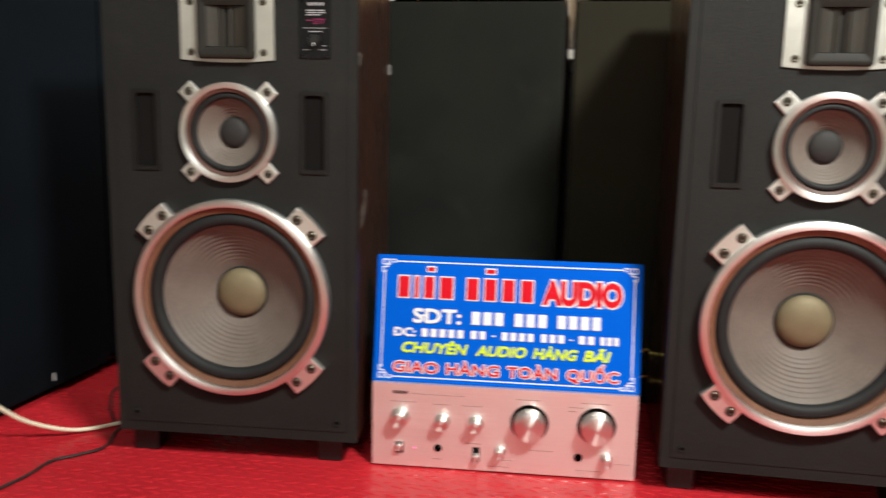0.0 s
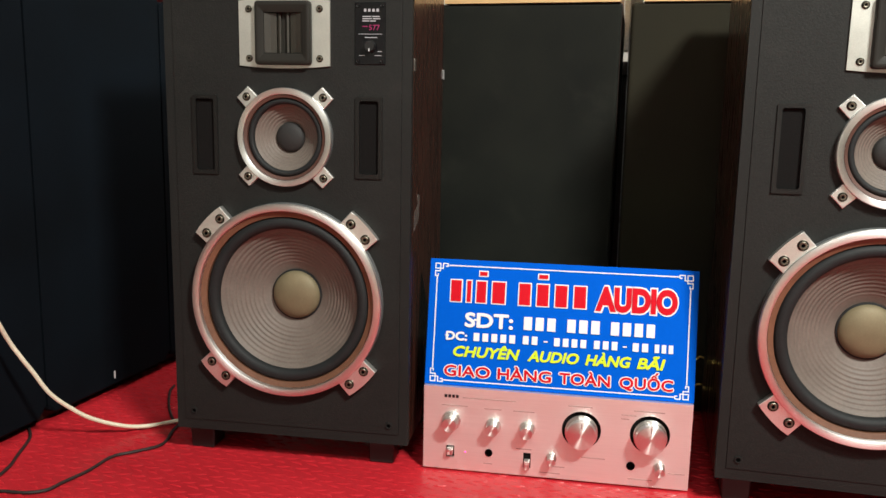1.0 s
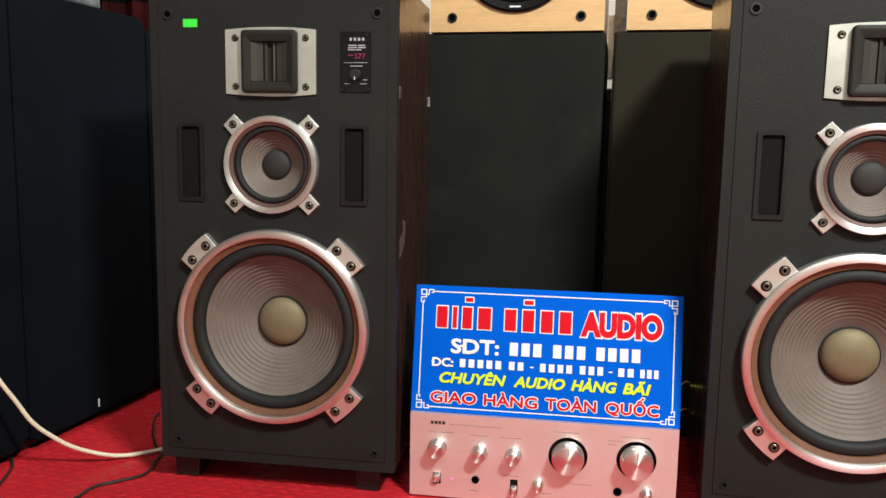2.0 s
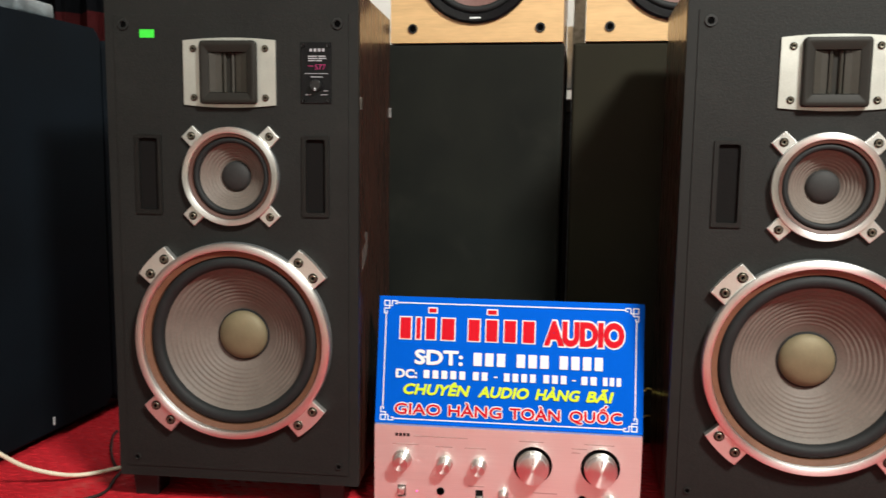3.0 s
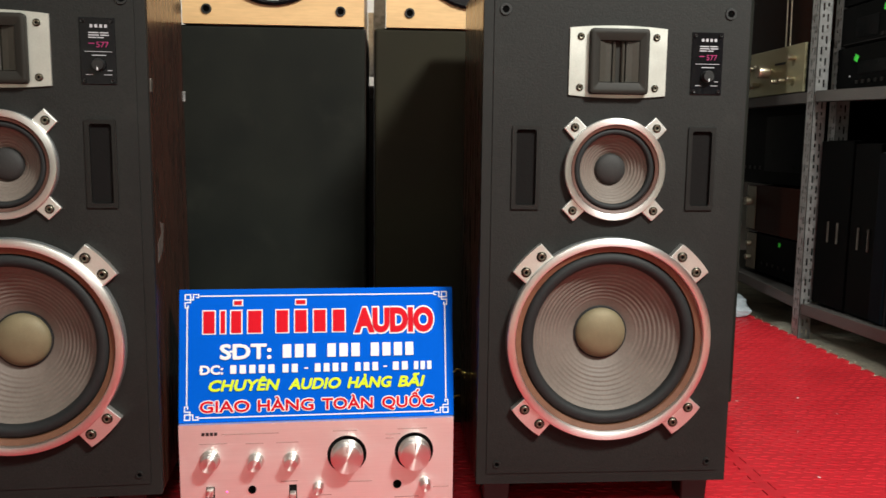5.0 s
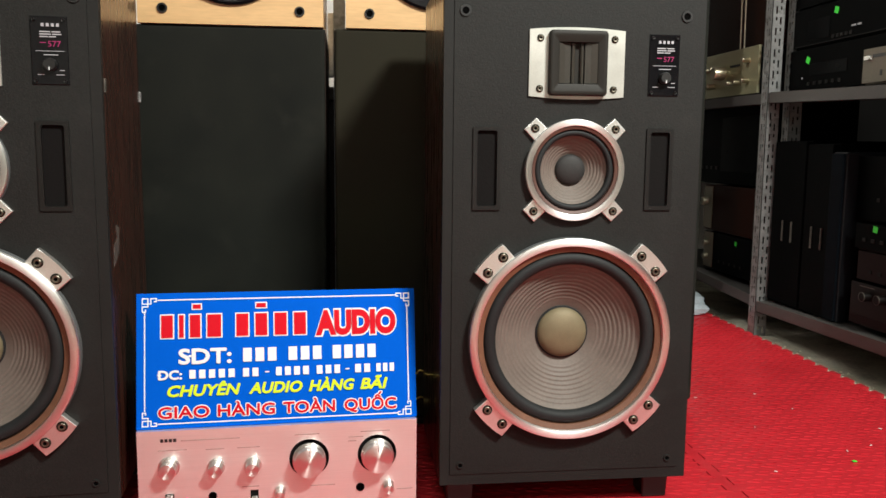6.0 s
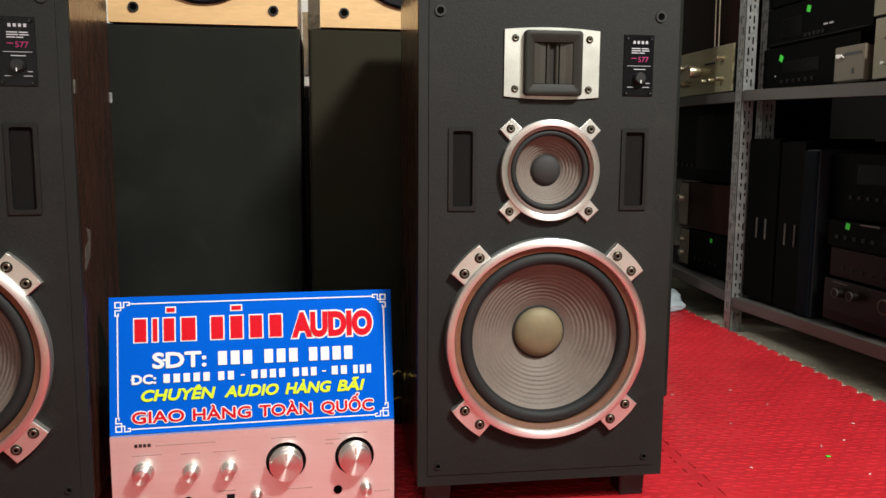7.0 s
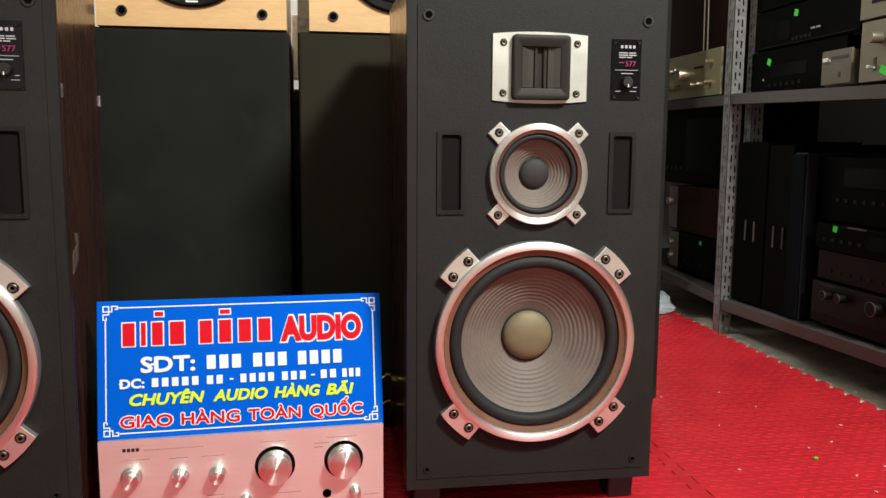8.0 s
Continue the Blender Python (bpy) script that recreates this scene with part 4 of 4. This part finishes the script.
def dial(u, y, z, r, length, material, label="", name="knob"):
    k = part(name, lathe([(r, 0.0), (r * 0.98, -length * 0.9), (r * 0.9, -length), (0, -length)], 0, 0, 28), material, u, label, True)
    k.matrix_basis = Matrix.Translation((0, y, z)) @ pose(0, 0, 0, 0, 0, -90)
    return k


def sticker(u, y, z, w=0.012, h=0.011, tilt=8):
    part("price_sticker", box(-w, w, -0.0014, -0.0004, -h, h), GREEN, u, "bright green sticker").matrix_basis = Matrix.Translation((0, y, z)) @ pose(0, 0, 0, 0, 0, -90) @ pose(0, 0, 0, 0, tilt, 0)


def button_row(u, y0, y1, z, n, material=WORN, w=0.007, h=0.005):
    """Small push buttons side by side on the face of a unit."""
    for k in range(n):
        y = y0 + (y1 - y0) * k / max(1, n - 1)
        part("button", box(-0.0025, 0.0, y - w, y + w, z - h, z + h, 0.0008, 1), material, u)


def glass_window(u, y0, y1, z0, z1, name="display_window"):
    part(name, box(-0.0012, 0.0, y0, y1, z0, z1, 0.0005, 1), HIFI_GLASS, u, "glossy dark window")


silver = unit("silver_amplifier", 1.312, 1.74, 0.7555, 0.915, 1.425, 0.20, CHAMP_LIT, CASE, "champagne silver amplifier with many knobs on the rack", "amplifier")
dial(silver, 0.03, 0.088, 0.023, 0.040, BEIGE_KNOB, "large champagne knob")
for y, z, r in ((-0.150, 0.117, 0.009), (0.085, 0.108, 0.008), (0.125, 0.106, 0.008), (0.165, 0.104, 0.008), (-0.045, 0.048, 0.0085), (-0.095, 0.048, 0.0085), (-0.150, 0.050, 0.0085), (0.10, 0.048, 0.008), (0.15, 0.046, 0.008)):
    dial(silver, y, z, r, 0.026, BEIGE_KNOB, "small champagne knob")
part("dial_window", box(-0.002, 0.0, -0.09, -0.02, 0.103, 0.110), BLACK, silver, "slim dark scale")
wood = unit("wooden_speaker", 1.25, 2.05, 0.9155, 1.55, 1.47, 0.26, WOODCASE, WOODCASE, "red-brown wooden speaker cabinet standing on the amplifier", "loudspeaker")
for y in (1.440, 1.468):
    tagged(new("cord", mesh_of("cord", sweep([(1.440, y, 1.56), (1.436, y + 0.004, 1.25), (1.436, y - 0.004, 0.918)], 0.0022), CABLE_W, True)), "thin pale cord hanging in front of the wooden cabinet", "cord", "hanging cords")

# lower bay beyond the post
low_amp = unit("amplifier", 1.29, 1.66, 0.137, 0.278, 1.435, 0.30, HIFI_BLACK, CASE, "black amplifier with pale end panel and green sticker", "amplifier")
part("end_panel", box(-0.003, 0.0, 0.115, 0.185, 0.01, 0.138, 0.001), CHAMP, low_amp, "champagne control panel")
dial(low_amp, 0.155, 0.10, 0.011, 0.02, CHAMP, "small knob")
dial(low_amp, 0.155, 0.05, 0.011, 0.02, CHAMP, "small knob")
sticker(low_amp, -0.058, 0.118, 0.007, 0.007)
low_wood = unit("amplifier", 1.29, 1.68, 0.2785, 0.450, 1.435, 0.30, WOODCASE, WOODCASE, "amplifier in a red-brown wooden case", "amplifier")
part("end_panel", box(-0.003, 0.0, 0.125, 0.194, 0.012, 0.165, 0.001), CHAMP, low_wood, "champagne control panel")
dial(low_wood, 0.165, 0.11, 0.016, 0.024, CHAMP, "round champagne knob")
# deck enlarged to fill the dark under the shelf and hide the wall
deck = unit("filler_deck", 1.27, 2.06, 0.4505, 0.748, 1.46, 0.30, HIFI_BLACK, HIFI_BLACK, "black deck added to fill the dark space under the grey shelf", "tape deck")

glass_window(deck, -0.32, -0.05, 0.05, 0.24, "tape_window")
button_row(deck, -0.02, 0.22, 0.06, 7, HIFI_BROWN, 0.010, 0.006)
button_row(low_amp, -0.10, 0.06, 0.040, 5, HIFI_BROWN)

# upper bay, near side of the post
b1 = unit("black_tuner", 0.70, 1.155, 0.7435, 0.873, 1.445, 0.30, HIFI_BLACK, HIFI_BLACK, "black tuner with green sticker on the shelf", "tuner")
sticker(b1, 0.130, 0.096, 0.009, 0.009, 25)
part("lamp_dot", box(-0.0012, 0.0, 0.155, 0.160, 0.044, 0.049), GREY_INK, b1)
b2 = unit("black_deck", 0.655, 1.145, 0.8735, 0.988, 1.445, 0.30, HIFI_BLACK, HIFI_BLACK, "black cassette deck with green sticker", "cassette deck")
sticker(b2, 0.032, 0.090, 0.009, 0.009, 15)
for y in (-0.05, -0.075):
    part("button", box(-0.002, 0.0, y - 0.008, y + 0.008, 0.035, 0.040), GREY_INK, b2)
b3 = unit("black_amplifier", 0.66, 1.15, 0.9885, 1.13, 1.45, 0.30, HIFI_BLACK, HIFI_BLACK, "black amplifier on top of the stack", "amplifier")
for y in (0.17, 0.11, 0.05):
    dial(b3, y, 0.050, 0.012, 0.018, HIFI_BROWN, "small dark knob")
dial(b3, -0.10, 0.065, 0.026, 0.022, HIFI_BROWN, "large dark volume knob")
glass_window(b1, -0.06, 0.12, 0.050, 0.084)
button_row(b1, -0.03, 0.12, 0.028, 6, HIFI_BROWN)
glass_window(b2, 0.06, 0.17, 0.022, 0.078, "cassette_door")
button_row(b2, -0.04, 0.04, 0.020, 5, HIFI_BROWN)
part("trim_line", box(-0.0012, 0.0, -0.23, 0.23, 0.0085, 0.0105), HIFI_BROWN, b2, "thin metal trim line")
bg = unit("beige_timer", 0.637, 0.755, 0.7430, 0.835, 1.415, 0.05, BEIGE, BEIGE, "small beige unit with a slide control", "timer")
part("slot", box(-0.0012, 0.0, -0.047, 0.02, 0.068, 0.076), BLACK, bg, "dark slot")
part("slider", box(-0.010, 0.0, 0.022, 0.042, 0.063, 0.073, 0.001), KNOB, bg, "silver slider")
part("button", box(-0.0012, 0.0, -0.02, -0.012, 0.022, 0.036), BLACK, bg)
s2 = unit("silver_amplifier", 0.19, 0.612, 0.7395, 0.888, 1.42, 0.30, CHAMP, CASE, "silver amplifier with copper-tinted knobs", "amplifier")
dial(s2, 0.140, 0.106, 0.014, 0.030, CHAMP, "copper-tinted metal knob")
dial(s2, 0.075, 0.112, 0.017, 0.032, CHAMP, "copper-tinted metal knob")
part("switch_slot", box(-0.0012, 0.0, 0.150, 0.160, 0.030, 0.062), BLACK, s2)
part("lever", box(-0.020, 0.0, 0.151, 0.159, 0.036, 0.044, 0.001), KNOB, s2, "metal lever")
sticker(s2, 0.122, 0.030, 0.013, 0.009, 25)
s3 = unit("silver_tuner", 0.19, 0.622, 0.8885, 1.03, 1.42, 0.30, CHAMP, CASE, "silver tuner stacked on the amplifier", "tuner")
part("window", box(-0.0015, 0.0, -0.15, 0.175, 0.040, 0.115), HIFI_BROWN, s3, "dark tuning window")
part("scale", box(-0.0028, -0.0014, -0.15, 0.17, 0.062, 0.115), BEIGE, s3, "pale scale")

# lower bay, near side of the post
def cabinet(y0, y1, z1, label):
    c = thing("black_cabinet", pose(1.42, (y0 + y1) / 2, 0.1118), label, "cabinet", "narrow black cabinets on the rack")
    w, h = (y1 - y0) / 2, z1 - 0.1118
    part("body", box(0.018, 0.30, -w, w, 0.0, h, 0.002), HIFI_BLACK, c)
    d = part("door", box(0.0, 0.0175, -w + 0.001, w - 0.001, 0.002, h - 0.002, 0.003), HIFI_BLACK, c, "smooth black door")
    for y in (-0.033, 0.016):
        part("handle", box(-0.005, 0.0, y - 0.0013, y + 0.0013, h * 0.39, h * 0.39 + 0.062, 0.0005), WORN, d, "thin metal handle")


cabinet(0.992, 1.165, 0.606, "narrow black cabinet with thin metal handles")
cabinet(0.862, 0.986, 0.598, "narrower black cabinet beside its neighbour")
side = thing("grey_speaker", pose(1.42, 0.83, 0.1135), "slim blue-grey speaker beside the black cabinets", "loudspeaker")
part("grille", box(-0.008, -0.0005, -0.028, 0.026, 0.004, 0.458, 0.003), NAVY, side, "dark cloth grille")
part("cabinet", box(0.0, 0.28, -0.03, 0.028, 0.0, 0.462, 0.004), mat("blue_grey_panel", (0.004, 0.0046, 0.006), 0.5, spec=0.2), side)
ba = unit("brown_amplifier", 0.30, 0.742, 0.1270, 0.241, 1.42, 0.30, HIFI_BROWN, CASE, "dark brown amplifier with silver-ringed knobs", "amplifier")
for y, z, r in ((0.147, 0.084, 0.012), (0.089, 0.086, 0.012), (-0.037, 0.084, 0.018), (-0.13, 0.07, 0.008)):
    k = dial(ba, y, z, r, 0.020, HIFI_BROWN, "dark knob")
    part("ring", lathe([(r * 1.0, -0.018), (r * 1.02, -0.0205), (r * 0.90, -0.0208)], 0, 0, 28), WORN, k, "bright ring")
part("brand_mark", box(-0.001, 0.0, 0.125, 0.185, 0.106, 0.108), WORN, ba, "pale brand mark")
part("lower_strip", box(-0.0015, 0.0, -0.215, 0.215, 0.012, 0.030), HIFI_RED, ba, "dark red strip")
br = unit("red_amplifier", 0.29, 0.738, 0.2415, 0.322, 1.43, 0.30, HIFI_RED, CASE, "dark red fronted unit in the stack", "amplifier")
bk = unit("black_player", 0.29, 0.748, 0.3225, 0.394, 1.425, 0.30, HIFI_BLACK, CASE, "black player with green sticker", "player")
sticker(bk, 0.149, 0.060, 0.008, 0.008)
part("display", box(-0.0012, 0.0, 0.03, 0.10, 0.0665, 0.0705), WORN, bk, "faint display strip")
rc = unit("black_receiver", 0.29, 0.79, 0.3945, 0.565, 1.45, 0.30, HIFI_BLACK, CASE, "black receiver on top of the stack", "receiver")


glass_window(rc, -0.12, 0.14, 0.095, 0.145)
button_row(rc, -0.08, 0.16, 0.060, 8, HIFI_BROWN)
dial(rc, -0.18, 0.085, 0.028, 0.022, HIFI_BROWN, "large dark tuning knob")
button_row(br, -0.02, 0.17, 0.030, 6, HIFI_BROWN)
glass_window(br, -0.16, -0.05, 0.022, 0.060)
glass_window(bk, -0.14, 0.02, 0.022, 0.056, "disc_tray")
button_row(bk, 0.05, 0.19, 0.030, 5, HIFI_BROWN)


# ---- cables, bag and scraps ----
def cable(points, r, material, label):
    tagged(new("cable", mesh_of("cable", sweep(points, r), material, True)), label, "cable")


cable([(-0.896, -0.185, 0.318), (-0.893, -0.158, 0.258), (-0.892, -0.130, 0.204), (-0.883, -0.115, 0.171), (-0.874, -0.10, 0.141), (-0.860, -0.08, 0.098), (-0.841, -0.055, 0.065), (-0.820, -0.03, 0.039), (-0.784, 0.0, 0.018), (-0.753, 0.03, 0.008), (-0.712, 0.075, 0.0065), (-0.640, 0.16, 0.0065), (-0.60, 0.34, 0.0065)], 0.0037, CABLE_W, "thick cream cable drooping towards the loudspeaker")
cable([(-0.839, -0.256, 0.0035), (-0.816, -0.249, 0.0035), (-0.775, -0.243, 0.0035), (-0.752, -0.226, 0.0035), (-0.747, -0.199, 0.0035), (-0.736, -0.151, 0.0035), (-0.733, -0.094, 0.0035), (-0.709, -0.065, 0.0035), (-0.682, -0.028, 0.0035), (-0.691, 0.018, 0.0035), (-0.690, 0.010, 0.0035), (-0.700, 0.045, 0.0035), (-0.705, 0.10, 0.0035), (-0.69, 0.20, 0.0035), (-0.66, 0.34, 0.0035)], 0.0026, CABLE_K, "thin black cable lying on the red mat")
cable([(-0.85, -0.24, 0.0035), (-0.869, -0.173, 0.0035), (-0.889, -0.131, 0.0035), (-0.908, -0.089, 0.0035), (-0.926, -0.057, 0.0035), (-0.96, -0.02, 0.0035)], 0.0026, CABLE_K, "short black cable running under the speaker")
cable([(-0.831, 0.258, 0.0035), (-0.820, 0.224, 0.0035), (-0.780, 0.155, 0.0035), (-0.742, 0.102, 0.0035), (-0.714, 0.070, 0.0035)], 0.0026, CABLE_K, "short black cable end lying beside the loudspeaker")


def plastic_bag():
    bm = bmesh.new()
    bmesh.ops.create_icosphere(bm, subdivisions=4, radius=1)
    for v in bm.verts:
        d = v.co.copy()
        k = 1 + 0.28 * noise.noise(d * 1.6) + 0.10 * noise.noise(d * 5.0)
        v.co = Vector((d.x * 0.11 * k, d.y * 0.10 * k, max(-0.5, d.z) * 0.046 * k + 0.023))
        v.co.z = max(0.0005, v.co.z)
    ob = tagged(new("plastic_bag", mesh_of("plastic_bag", bm, BAG, True)), "crumpled pale plastic bag lying by the rack", "bag")
    ob.location = (1.29, 1.53, 0.0)


plastic_bag()
SCRAPS = ((1.049, 0.141, True), (0.952, 0.337, False), (0.912, 0.538, False), (1.068, 0.553, False), (1.101, 0.442, False), (1.215, 0.304, False), (1.132, 0.217, False),
          (1.065, 0.191, False), (0.874, 0.107, False), (1.074, 0.052, False), (1.063, -0.014, False), (1.155, 0.087, False))
for k, (x, y, green) in enumerate(SCRAPS):
    bm = box(-0.004 if green else -0.003, 0.004 if green else 0.003, -0.003, 0.003 if green else -0.0015, 0.0, 0.0012)
    ob = tagged(new("paper_scrap", mesh_of("paper_scrap", bm, GREEN if green else DUST)), "tiny green paper scrap on the mat" if green else "tiny pale paper scrap on the mat", "scrap", "scraps on the mat")
    ob.location, ob.rotation_euler = (x, y, 0.0010), (0, 0, k * 1.1)


def floor_grit():
    """Crumbs and chips swept against the toothed edge of the mat."""
    rng = random.Random(23)
    bm = bmesh.new()
    for _ in range(520):
        y = rng.uniform(-0.1, 1.75)
        x = 1.378 + abs(rng.gauss(0, 0.020))
        r = rng.uniform(0.0012, 0.0042)
        vs = bmesh.ops.create_icosphere(bm, subdivisions=1, radius=r)["verts"]
        for v in vs:
            v.co = Vector((x + v.co.x * rng.uniform(0.7, 1.5), y + v.co.y * rng.uniform(0.7, 1.5), -0.0120 + max(-0.0004, v.co.z * 0.6)))
    tagged(new("floor_grit", mesh_of("floor_grit", bm, GRIT)), "pale crumbs of grit along the mat edge", "grit", kind="stuff")


floor_grit()


# ---- thin brass-yellow leads behind the amplifier ----
BRASS = mat("yellow_brass_lead", (0.66, 0.49, 0.12), 0.35, 0.5, vary=0.15)
for pts in (((0.14, 0.320, 0.10), (0.20, 0.360, 0.118), (0.239, 0.370, 0.124), (0.252, 0.370, 0.130), (0.285, 0.372, 0.106), (0.33, 0.380, 0.002)),
            ((0.14, 0.320, 0.06), (0.20, 0.360, 0.064), (0.238, 0.370, 0.070), (0.254, 0.370, 0.075), (0.291, 0.372, 0.064), (0.34, 0.380, 0.002))):
    tagged(new("lead", mesh_of("lead", sweep(pts, 0.0017), BRASS, True)), "thin yellow lead hanging behind the amplifier", "cable", "yellow leads")
